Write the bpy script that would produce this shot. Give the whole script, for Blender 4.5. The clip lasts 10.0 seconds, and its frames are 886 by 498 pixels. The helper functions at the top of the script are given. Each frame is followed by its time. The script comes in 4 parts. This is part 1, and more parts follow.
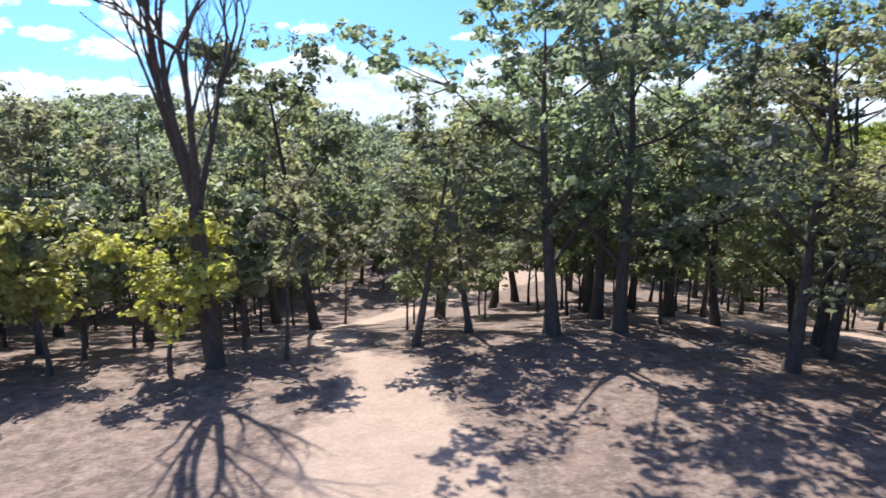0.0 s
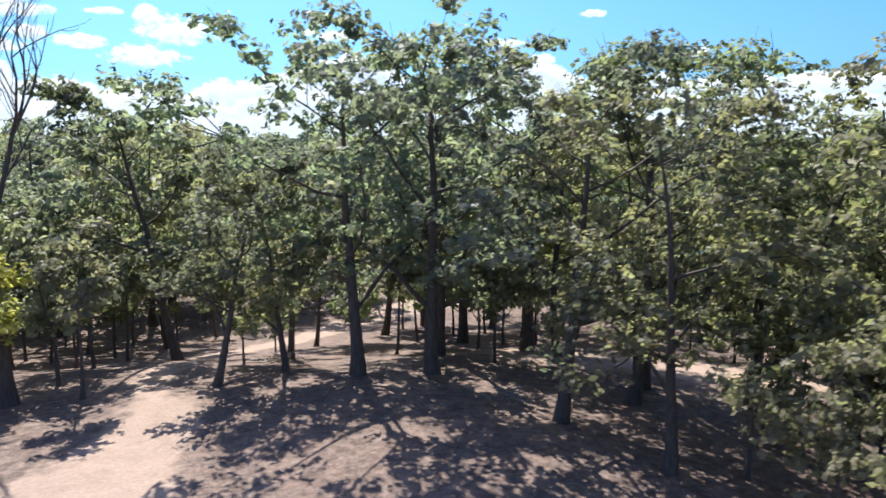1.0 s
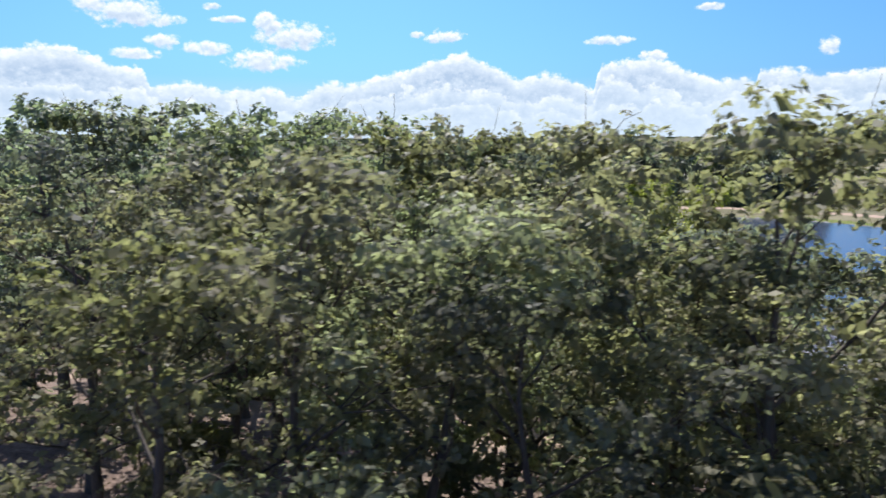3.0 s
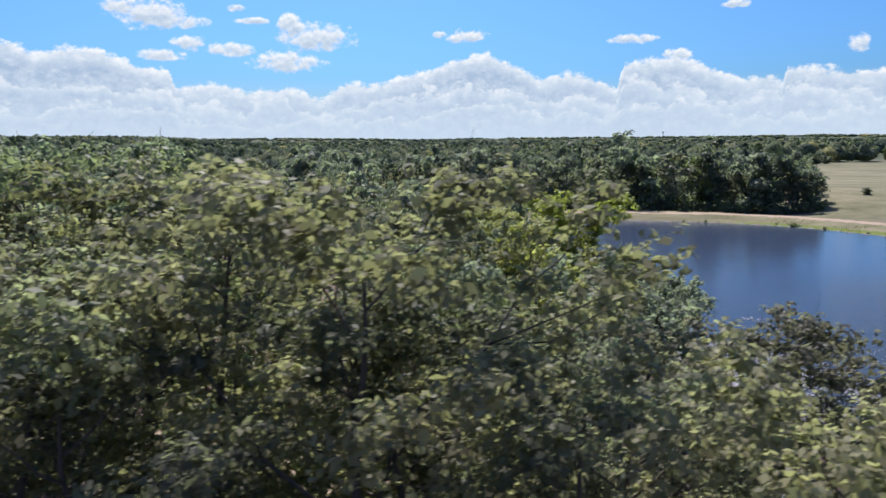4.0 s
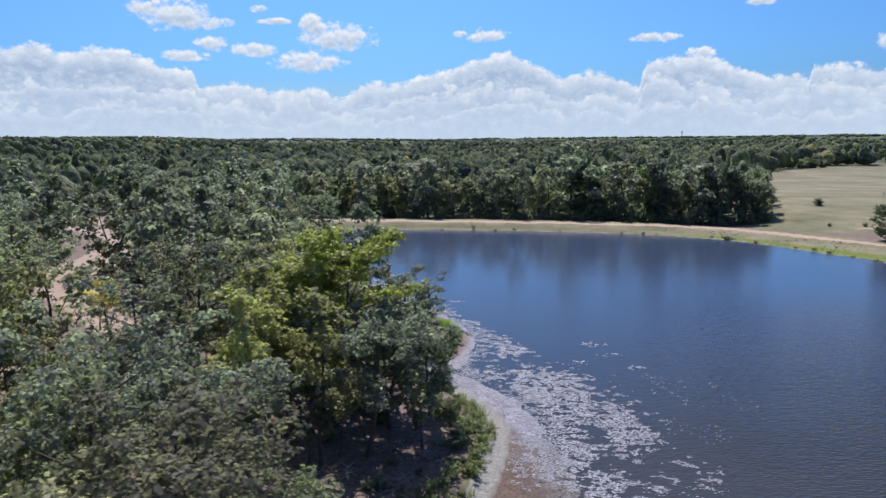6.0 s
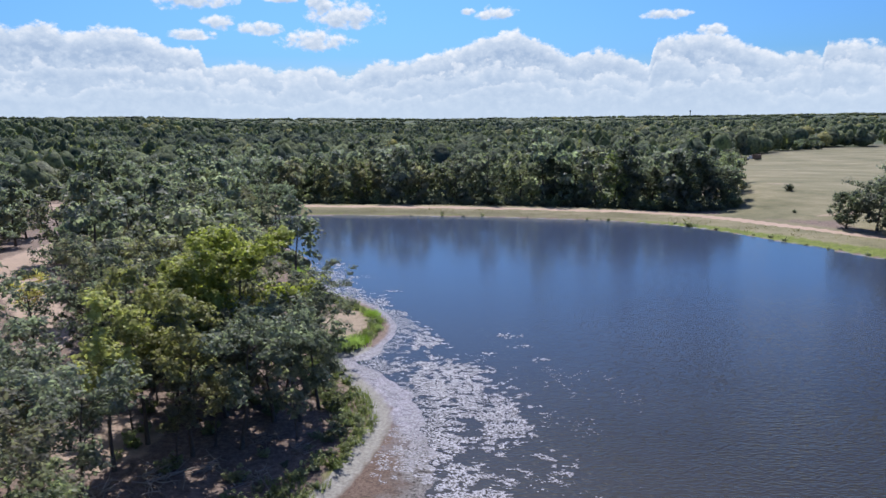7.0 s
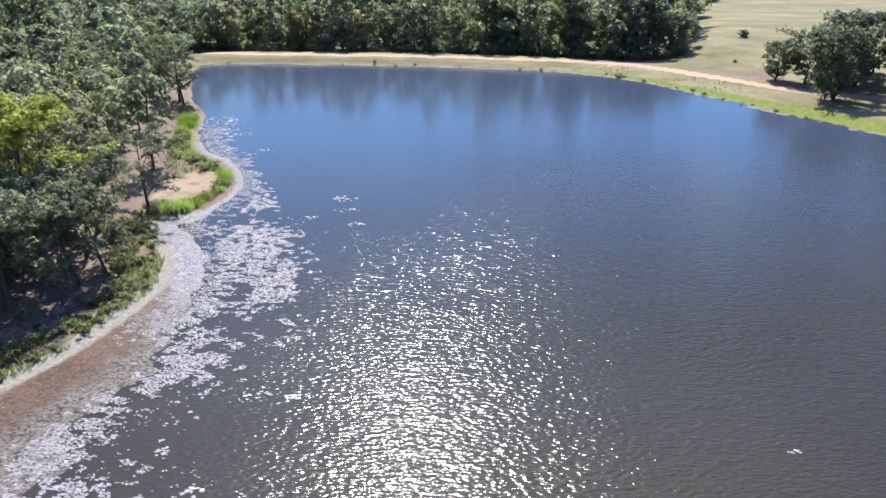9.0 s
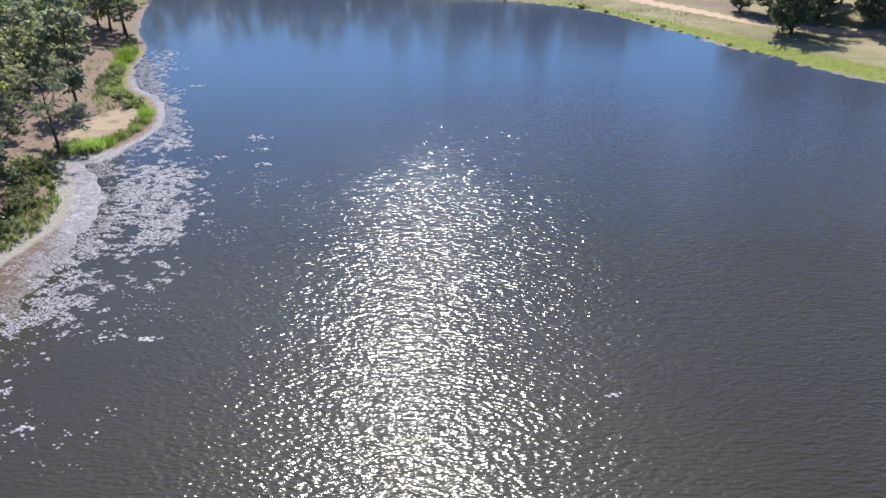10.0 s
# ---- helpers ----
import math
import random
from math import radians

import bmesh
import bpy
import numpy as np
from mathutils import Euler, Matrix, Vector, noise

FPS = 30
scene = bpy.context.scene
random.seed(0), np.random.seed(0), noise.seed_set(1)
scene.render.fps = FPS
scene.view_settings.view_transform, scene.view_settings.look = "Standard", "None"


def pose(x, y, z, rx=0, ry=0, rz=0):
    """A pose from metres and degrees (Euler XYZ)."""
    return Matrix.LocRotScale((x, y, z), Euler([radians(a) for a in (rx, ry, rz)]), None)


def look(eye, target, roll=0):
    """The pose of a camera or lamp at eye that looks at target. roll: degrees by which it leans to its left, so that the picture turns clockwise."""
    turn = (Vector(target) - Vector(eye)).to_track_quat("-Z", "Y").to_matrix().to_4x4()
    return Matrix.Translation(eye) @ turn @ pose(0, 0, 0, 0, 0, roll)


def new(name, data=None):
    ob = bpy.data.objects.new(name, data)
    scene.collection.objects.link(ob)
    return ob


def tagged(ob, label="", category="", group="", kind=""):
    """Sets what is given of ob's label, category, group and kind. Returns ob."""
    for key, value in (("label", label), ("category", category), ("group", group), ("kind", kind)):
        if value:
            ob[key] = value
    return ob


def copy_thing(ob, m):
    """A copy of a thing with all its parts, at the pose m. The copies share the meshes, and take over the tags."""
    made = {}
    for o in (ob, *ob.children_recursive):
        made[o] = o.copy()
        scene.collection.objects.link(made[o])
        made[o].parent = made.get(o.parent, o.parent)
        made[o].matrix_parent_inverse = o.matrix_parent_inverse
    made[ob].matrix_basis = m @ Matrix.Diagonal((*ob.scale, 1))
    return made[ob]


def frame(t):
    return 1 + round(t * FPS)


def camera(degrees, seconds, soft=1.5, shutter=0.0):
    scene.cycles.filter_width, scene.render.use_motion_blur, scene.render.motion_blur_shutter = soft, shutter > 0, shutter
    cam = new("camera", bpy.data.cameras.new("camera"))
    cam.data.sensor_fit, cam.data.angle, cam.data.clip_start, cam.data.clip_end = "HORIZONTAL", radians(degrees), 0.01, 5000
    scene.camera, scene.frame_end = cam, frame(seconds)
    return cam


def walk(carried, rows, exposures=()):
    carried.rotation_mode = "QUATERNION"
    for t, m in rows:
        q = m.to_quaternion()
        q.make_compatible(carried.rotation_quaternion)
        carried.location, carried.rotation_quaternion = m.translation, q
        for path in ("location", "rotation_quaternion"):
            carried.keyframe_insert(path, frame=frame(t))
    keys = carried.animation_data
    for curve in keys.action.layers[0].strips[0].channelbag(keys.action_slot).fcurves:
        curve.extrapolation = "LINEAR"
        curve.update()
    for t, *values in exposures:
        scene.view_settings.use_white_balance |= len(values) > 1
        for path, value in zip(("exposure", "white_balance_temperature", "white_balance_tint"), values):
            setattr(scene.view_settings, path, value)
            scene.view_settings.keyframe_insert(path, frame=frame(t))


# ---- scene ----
cam = camera(67.0, 10.0, shutter=0.22)
PATH = [
    (0, (-37.811, 3.862, 13.406), (-37.375, 5.785, 13.071), -0.2),
    (0.5, (-34.12, 2.923, 13.992), (-33.702, 4.852, 13.668), -0.1),
    (1, (-30.191, 2.125, 14.746), (-29.823, 4.065, 14.429), -0.0),
    (1.5, (-25.972, 1.577, 15.579), (-25.694, 3.531, 15.261), -0.3),
    (2, (-21.477, 0.937, 16.431), (-21.303, 2.904, 16.113), -0.3),
    (2.5, (-16.903, 0.553, 16.81), (-16.802, 2.525, 16.493), -0.2),
    (3, (-12.287, 0.443, 17.177), (-12.221, 2.417, 16.86), -0.2),
    (4.5, (1.633, 0.935, 18.981), (1.611, 2.91, 18.664), -0.4),
    (5, (6.293, 0.673, 19.621), (6.259, 2.647, 19.305), -0.4),
    (5.5, (11.004, 0.662, 20.24), (10.958, 2.636, 19.924), -0.4),
    (7, (25.131, -0.414, 22.523), (25.05, 1.548, 22.146), -0.5),
    (7.5, (29.985, -0.465, 23.182), (29.891, 1.471, 22.689), -0.7),
    (8, (34.734, -0.058, 23.6), (34.631, 1.844, 22.992), -0.7),
    (8.5, (39.45, 0.286, 23.91), (39.338, 2.151, 23.195), -0.8),
    (9, (44.198, 0.689, 24.394), (44.079, 2.511, 23.576), -0.7),
    (9.5, (49.061, 1.042, 24.816), (48.933, 2.818, 23.906), -0.8),
    (10, (53.812, 1.434, 25.218), (53.68, 3.162, 24.219), -0.8),
]
SKY, WAVE = 0.115, 1.0
for_rows = [(t, look(e, g, r)) for t, e, g, r in PATH]
walk(cam, for_rows, exposures=((0.0, 1.12, 6500, 10), (1.5, 1.08, 6500, 10), (2.2, 0.95, 6500, 10), (3.0, 0.68, 6450, 10), (4.5, 0.36, 6350, 11), (5.5, 0.32, 6250, 12), (7.5, 0.48, 6250, 12), (8.0, 0.7, 6350, 11), (8.5, 1.0, 6550, 9), (9.5, 0.9, 6750, 8), (10.0, 0.78, 6750, 8)))

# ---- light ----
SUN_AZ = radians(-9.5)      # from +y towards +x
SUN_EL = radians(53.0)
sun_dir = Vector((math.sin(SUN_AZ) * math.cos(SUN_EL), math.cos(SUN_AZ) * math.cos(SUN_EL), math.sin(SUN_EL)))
lamp = bpy.data.lights.new("sun", "SUN")
lamp.energy, lamp.angle, lamp.color = 5.0, radians(0.53), (1.0, 0.965, 0.915)
sun = new("sun", lamp)
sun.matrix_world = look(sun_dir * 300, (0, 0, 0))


class Nodes:
    """Short hand for building a node tree."""

    def __init__(self, tree):
        self.t = tree
        tree.nodes.clear()

    def add(self, kind, ins=None, **props):
        n = self.t.nodes.new(kind)
        for k, v in props.items():
            setattr(n, k, v)
        for k, v in (ins or {}).items():
            if isinstance(v, bpy.types.NodeSocket):
                self.t.links.new(v, n.inputs[k])
            else:
                n.inputs[k].default_value = v
        return n

    def math(self, op, a, b=0.0, c=None, clamp=False):
        ins = {0: a, 1: b}
        if c is not None:
            ins[2] = c
        return self.add("ShaderNodeMath", ins, operation=op, use_clamp=clamp).outputs[0]

    def ramp(self, fac, stops, smooth=False):
        n = self.add("ShaderNodeValToRGB", {0: fac})
        el = n.color_ramp.elements
        while len(el) < len(stops):
            el.new(0.5)
        for e, (p, c) in zip(el, stops):
            e.position = p
            e.color = (*c, 1) if len(c) == 3 else c
        if smooth:
            n.color_ramp.interpolation = "EASE"
        return n.outputs[0]

    def mix(self, fac, a, b, blend="MIX"):
        n = self.add("ShaderNodeMix", data_type="RGBA", blend_type=blend)
        for i, v in ((0, fac), (6, a), (7, b)):
            if isinstance(v, bpy.types.NodeSocket):
                self.t.links.new(v, n.inputs[i])
            else:
                n.inputs[i].default_value = v if i == 0 else (*v, 1)
        return n.outputs[2]

    def noise(self, vec, scale, detail=4.0, rough=0.55, dist=0.0):
        return self.add("ShaderNodeTexNoise", {"Vector": vec, "Scale": scale, "Detail": detail, "Roughness": rough, "Distortion": dist}).outputs[0]

    def stretch(self, vec, s, rot=(0, 0, 0), loc=(0, 0, 0)):
        return self.add("ShaderNodeMapping", {"Vector": vec, "Scale": s, "Rotation": rot, "Location": loc}).outputs[0]


def material(name):
    m = bpy.data.materials.new(name)
    m.use_nodes = True
    return m, Nodes(m.node_tree)


# sky with cumulus clouds
world = bpy.data.worlds.new("sky")
world.use_nodes = True
scene.world = world
w = Nodes(world.node_tree)
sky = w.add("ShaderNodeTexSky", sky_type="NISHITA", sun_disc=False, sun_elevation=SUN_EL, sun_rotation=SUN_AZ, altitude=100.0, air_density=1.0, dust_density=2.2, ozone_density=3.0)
ray = w.add("ShaderNodeTexCoord").outputs["Generated"]
xyz = w.add("ShaderNodeSeparateXYZ", {0: ray}).outputs
az = w.math("MULTIPLY", w.math("ARCTAN2", xyz[0], xyz[1]), 57.2958)
el = w.math("MULTIPLY", w.math("ARCSINE", xyz[2]), 57.2958)
flat = w.add("ShaderNodeCombineXYZ", {0: az, 1: w.math("MULTIPLY", el, 1.35), 2: 0.0}).outputs[0]


def billows(vec, scale=1.0):
    """Rounded heaps with smaller heaps on them, about -0.5 to 0.5."""
    rough = w.math("SUBTRACT", w.noise(vec, 0.9 * scale, 7.0, 0.62), 0.5)
    cells = w.add("ShaderNodeTexVoronoi", {"Vector": vec, "Scale": 1.0 * scale, "Detail": 2.5, "Roughness": 0.65, "Smoothness": 0.25}, feature="SMOOTH_F1", normalize=True).outputs[0]
    return w.math("ADD", w.math("MULTIPLY", rough, 0.8), w.math("MULTIPLY", w.math("SUBTRACT", 0.3, cells), 1.0))


puff = billows(flat, 1.0)
# the bank near the horizon: its top rises and falls with the bearing
tops = ((-33.8, 7.0), (-32.1, 7.5), (-30.6, 6.7), (-28.6, 7.2), (-26.3, 7.1), (-24.0, 6.2), (-21.6, 5.8), (-21.1, 4.6), (-18.1, 4.9), (-15.7, 4.3), (-12.6, 4.6), (-9.9, 3.8), (-8.0, 5.1), (-5.7, 5.0), (-1.4, 6.0),
        (0.9, 6.9), (3.7, 7.4), (6.0, 6.6), (8.1, 5.3), (10.4, 5.8), (12.2, 5.5), (14.4, 4.4), (14.8, 6.4), (18.8, 6.8), (21.3, 5.9), (23.7, 4.9), (25.6, 5.2), (26.5, 4.6), (26.7, 5.8), (29.1, 5.5), (31.5, 5.2))
rise = w.ramp(w.math("DIVIDE", w.math("ADD", az, 36.0), 72.0), [((a + 36) / 72, (e / 10,) * 3) for a, e in tops])
dens, higher = -3.0, -3.0
for ca, ce, cw, ch in ((-22.6, 9.6, 2.6, 1.3), (-21.4, 9.1, 2.8, 0.6), (-24.6, 10.0, 1.7, 0.5), (-10.4, 8.2, 3.1, 1.2), (-12.2, 9.2, 1.0, 0.9), (-12.5, 6.3, 2.8, 0.9), (-16.9, 7.2, 1.9, 0.6), (2.0, 8.4, 1.7, 0.6),
                       (-0.1, 8.6, 0.7, 0.3), (15.4, 7.9, 1.9, 0.4), (31.1, 6.6, 0.7, 0.7), (-20.0, 7.6, 1.2, 0.6), (-22.0, 6.6, 1.8, 0.5), (-16.3, 10.3, 0.8, 0.3), (-15.1, 9.4, 1.3, 0.3), (23.0, 10.0, 1.2, 0.3), (18.9, 6.6, 1.1, 0.5),
                       (-42.0, 12.0, 6.0, 2.0), (48.0, 12.0, 6.0, 1.6), (60.0, 16.0, 9.0, 2.5), (-60.0, 20.0, 9.0, 3.0)):
    dx = w.math("DIVIDE", w.math("SUBTRACT", az, ca), cw * 1.12)
    across = w.math("SUBTRACT", 1.0, w.math("MULTIPLY", dx, dx))
    both = []
    for lift in (0.0, 0.4 * min(ch, 1.0)):
        up_from = w.math("SUBTRACT", el, ce - lift)
        dy = w.math("MAXIMUM", w.math("DIVIDE", up_from, ch * 1.2), w.math("DIVIDE", up_from, -ch * 0.95))
        both.append(w.math("SUBTRACT", across, w.math("MULTIPLY", dy, dy)))
    dens, higher = w.math("MAXIMUM", dens, both[0]), w.math("MAXIMUM", higher, both[1])
slope = w.math("SUBTRACT", dens, higher)
dens = w.math("ADD", dens, w.math("SUBTRACT", w.math("MULTIPLY", puff, 2.5), 0.05))
cover = w.add("ShaderNodeMapRange", {0: dens, 1: 0.0, 2: 0.8}, interpolation_type="SMOOTHSTEP").outputs[0]
above = billows(w.stretch(flat, (1, 1, 1), (0, 0, 0), (0.08, 0.4, 0)), 1.0)
rim = w.add("ShaderNodeMapRange", {0: dens, 1: 0.1, 2: 1.3, 3: 0.14, 4: -0.1}).outputs[0]
tone = w.math("ADD", w.math("ADD", w.math("ADD", 0.5, w.math("MULTIPLY", slope, 0.3)), rim), w.math("MULTIPLY", w.math("SUBTRACT", puff, above), 0.8))
CLOUD = [(0.2, (0.31, 0.40, 0.53)), (0.48, (0.46, 0.535, 0.63)), (0.74, (0.70, 0.72, 0.745))]
loose = w.ramp(tone, CLOUD)
# the bank stands in rows, the nearer rows higher, each white along its top and grey-blue below
rows_of = []
for share, seed, fade in ((1.0, 0.0, 1.5), (0.68, 7.0, 1.2), (0.42, 15.0, 1.0)):
    shift = w.stretch(flat, (1, 1, 1), (0, 0, 0), (seed * 3.1, seed, seed))
    heap, small = billows(shift, 0.4), billows(shift, 1.3)
    swell = w.math("SUBTRACT", w.noise(w.stretch(shift, (0.2, 0.1, 1)), 1.0, 2.0), 0.5)
    crest = w.math("ADD", w.math("MULTIPLY", rise, 10.0 * share), w.math("ADD", w.math("MULTIPLY", heap, 1.3 if share == 1.0 else 3.4), w.math("ADD", w.math("MULTIPLY", small, 1.1), w.math("MULTIPLY", swell, 0.0 if share == 1.0 else 4.0))))
    below = w.math("SUBTRACT", w.math("SUBTRACT", crest, el), 0.1)
    seen = w.add("ShaderNodeMapRange", {0: below, 1: 0.0, 2: 0.45}, interpolation_type="SMOOTHSTEP").outputs[0]
    lit = w.math("ADD", w.add("ShaderNodeMapRange", {0: below, 1: 0.0, 2: fade, 3: 0.74, 4: 0.3}).outputs[0], w.math("ADD", w.math("MULTIPLY", small, 0.85), w.math("MULTIPLY", heap, 0.4)))
    rows_of.append((w.math("MULTIPLY", seen, 1.0 if share == 1.0 else 0.8), w.ramp(lit, CLOUD)))
haze = w.add("ShaderNodeMapRange", {0: el, 1: 0.2, 2: 5.2, 3: 0.95, 4: 0.0}).outputs[0]
up = w.add("ShaderNodeMapRange", {0: el, 1: -0.5, 2: 0.2}).outputs[0]
glare = w.add("ShaderNodeMapRange", {0: el, 1: 30.0, 2: 54.0}, interpolation_type="SMOOTHSTEP").outputs[0]
blue = w.mix(w.add("ShaderNodeMapRange", {0: el, 1: 16.0, 2: 34.0}).outputs[0], (SKY * 0.28, SKY * 0.56, SKY * 0.92), (SKY * 0.23, SKY * 0.46, SKY * 1.08))
blue = w.mix(glare, blue, (SKY * 0.66, SKY * 0.76, SKY * 0.92))
sky_lit = w.mix(1.0, sky.outputs[0], blue, "MULTIPLY")
sky_lit = w.mix(w.math("MULTIPLY", haze, 0.8), sky_lit, (0.44, 0.54, 0.66))
shown = w.mix(w.math("MULTIPLY", cover, up), sky_lit, loose)
for seen, cloud_col in rows_of:
    shown = w.mix(w.math("MULTIPLY", seen, up), shown, w.mix(w.math("MULTIPLY", haze, 0.8), cloud_col, (0.47, 0.56, 0.66)))
bg = w.add("ShaderNodeBackground", {"Color": shown, "Strength": 1.0})
w.add("ShaderNodeOutputWorld", {0: bg.outputs[0]})


# ---- materials ----
def leaf_material(name, dark, mid, light, glow=0.57, rough=0.5):
    m, n = material(name)
    geo = n.add("ShaderNodeNewGeometry")
    rnd = n.add("ShaderNodeObjectInfo").outputs["Random"]
    patch = n.noise(n.add("ShaderNodeTexCoord").outputs["Object"], 0.9, 3.0, 0.6)
    fac = n.math("ADD", n.math("MULTIPLY", geo.outputs["Random Per Island"], 0.5), n.math("SUBTRACT", n.math("MULTIPLY", patch, 1.1), 0.3))
    col = n.ramp(fac, [(0.0, dark), (0.55, mid), (1.0, light)])
    hue = n.add("ShaderNodeHueSaturation", {"Hue": n.math("ADD", 0.463, n.math("MULTIPLY", rnd, 0.036)), "Saturation": n.math("ADD", 0.6, n.math("MULTIPLY", rnd, 0.38)),
                                            "Value": n.math("ADD", 0.9, n.math("MULTIPLY", n.math("FRACT", n.math("MULTIPLY", rnd, 7.3)), 0.85)), "Color": col}).outputs[0]
    p = n.add("ShaderNodeBsdfPrincipled", {"Base Color": hue, "Roughness": rough, "Specular IOR Level": 0.2})
    thin = n.add("ShaderNodeBsdfTranslucent", {"Color": n.mix(1.0, hue, (1.35, 1.52, 1.05), "MULTIPLY")})
    mx = n.add("ShaderNodeMixShader", {0: glow, 1: p.outputs[0], 2: thin.outputs[0]})
    n.add("ShaderNodeOutputMaterial", {0: mx.outputs[0]})
    return m


OAK = leaf_material("oak_leaves", (0.086, 0.091, 0.055), (0.145, 0.159, 0.088), (0.225, 0.23, 0.132))
OAK_B = leaf_material("oak_leaves_dark", (0.069, 0.083, 0.057), (0.122, 0.139, 0.096), (0.212, 0.220, 0.158))
OAK_C = leaf_material("oak_leaves_olive", (0.104, 0.098, 0.053), (0.172, 0.166, 0.082), (0.255, 0.238, 0.118))
LIME = leaf_material("yellow_green_leaves", (0.22, 0.20, 0.05), (0.37, 0.34, 0.085), (0.52, 0.47, 0.15), 0.45)
LIME_DEEP = leaf_material("deep_yellow_green_leaves", (0.13, 0.142, 0.028), (0.24, 0.25, 0.052), (0.36, 0.36, 0.11), 0.45)
GREY = leaf_material("grey_green_leaves", (0.074, 0.084, 0.060), (0.128, 0.142, 0.102), (0.21, 0.225, 0.17))
WEED = leaf_material("weed_leaves", (0.08, 0.10, 0.03), (0.15, 0.18, 0.055), (0.25, 0.275, 0.105), 0.4)
REED = leaf_material("reed_blades", (0.10, 0.17, 0.012), (0.16, 0.26, 0.02), (0.24, 0.34, 0.05), 0.4)


def bark_material(name, dark, light):
    m, n = material(name)
    co = n.add("ShaderNodeTexCoord").outputs["Object"]
    a = n.noise(n.stretch(co, (9, 9, 1.6)), 1.5, 6.0, 0.65)
    b = n.noise(co, 0.8, 3.0)
    col = n.mix(n.math("MULTIPLY", b, 0.5), n.ramp(a, [(0.3, dark), (0.7, light)]), dark)
    p = n.add("ShaderNodeBsdfPrincipled", {"Base Color": col, "Roughness": 0.9})
    bump = n.add("ShaderNodeBump", {"Strength": 0.8, "Distance": 0.04, "Height": a})
    n.t.links.new(bump.outputs[0], p.inputs["Normal"])
    n.add("ShaderNodeOutputMaterial", {0: p.outputs[0]})
    return m


BARK = bark_material("dark_bark", (0.045, 0.036, 0.028), (0.15, 0.12, 0.095))
BARK_PALE = bark_material("grey_bark", (0.13, 0.11, 0.095), (0.32, 0.28, 0.25))


def ground_material():
    m, n = material("ground")
    co = n.add("ShaderNodeTexCoord").outputs["Object"]

    def mask(name):
        return n.add("ShaderNodeAttribute", attribute_name=name).outputs["Fac"]
    grain = n.noise(co, 9.0, 6.0, 0.7)
    lumps = n.noise(co, 1.3, 5.0, 0.6)
    broad = n.noise(co, 0.12, 4.0, 0.6)
    flecks = n.math("ADD", n.math("MULTIPLY", n.noise(co, 2.6, 9.0, 0.82), 0.7), n.math("MULTIPLY", grain, 0.3))
    litter = n.ramp(flecks, [(0.32, (0.048, 0.033, 0.026)), (0.5, (0.13, 0.096, 0.08)), (0.68, (0.33, 0.265, 0.22))])
    litter = n.mix(n.ramp(lumps, [(0.38, (0, 0, 0)), (0.62, (1, 1, 1))]), litter, n.ramp(flecks, [(0.36, (0.085, 0.054, 0.042)), (0.68, (0.29, 0.215, 0.175))]))
    sand = n.ramp(n.math("ADD", n.math("MULTIPLY", grain, 0.6), n.math("MULTIPLY", lumps, 0.4)), [(0.3, (0.22, 0.16, 0.122)), (0.7, (0.38, 0.285, 0.225))])
    edge = n.math("ADD", mask("sand"), n.math("MULTIPLY", n.math("SUBTRACT", n.noise(co, 0.55, 6.0, 0.65), 0.5), 2.0))
    col = n.mix(n.add("ShaderNodeMapRange", {0: edge, 1: 0.35, 2: 0.65}).outputs[0], litter, sand)
    dry = n.ramp(n.math("ADD", n.math("MULTIPLY", n.noise(co, 3.0, 6.0, 0.7), 0.3), n.math("MULTIPLY", n.noise(n.stretch(co, (0.04, 0.09, 1), (0, 0, 0.3)), 1.0, 7.0, 0.65), 0.7)), [(0.34, (0.085, 0.085, 0.042)), (0.5, (0.168, 0.150, 0.086)), (0.66, (0.27, 0.228, 0.148))])
    col = n.mix(mask("dry"), col, dry)
    green = n.ramp(n.math("ADD", n.math("MULTIPLY", grain, 0.4), n.math("MULTIPLY", lumps, 0.6)), [(0.3, (0.065, 0.085, 0.018)), (0.55, (0.145, 0.17, 0.035)), (0.75, (0.26, 0.25, 0.10))])
    gm = n.math("ADD", mask("green"), n.math("MULTIPLY", n.math("SUBTRACT", lumps, 0.5), 1.0))
    col = n.mix(n.add("ShaderNodeMapRange", {0: gm, 1: 0.3, 2: 0.75}).outputs[0], col, green)
    sm = n.math("ADD", mask("road"), n.math("MULTIPLY", n.math("SUBTRACT", lumps, 0.5), 0.5))
    col = n.mix(n.add("ShaderNodeMapRange", {0: sm, 1: 0.35, 2: 0.6}).outputs[0], col, n.ramp(grain, [(0.3, (0.28, 0.19, 0.14)), (0.7, (0.43, 0.32, 0.25))]))
    beach = n.ramp(n.noise(co, 4.0, 6.0, 0.7), [(0.3, (0.13, 0.12, 0.105)), (0.7, (0.30, 0.285, 0.26))])
    bm_ = n.math("ADD", mask("beach"), n.math("MULTIPLY", n.math("SUBTRACT", lumps, 0.5), 0.5))
    col = n.mix(n.add("ShaderNodeMapRange", {0: bm_, 1: 0.4, 2: 0.6}).outputs[0], col, beach)
    mud = n.ramp(n.math("ADD", n.math("MULTIPLY", n.noise(co, 6.0, 7.0, 0.75), 0.7), n.math("MULTIPLY", broad, 0.3)),
                 [(0.38, (0.022, 0.014, 0.010)), (0.5, (0.085, 0.052, 0.038)), (0.64, (0.165, 0.115, 0.09))])
    pits = n.math("ADD", n.math("MULTIPLY", n.noise(co, 4.2, 8.0, 0.85), 0.8), n.math("MULTIPLY", lumps, 0.2))
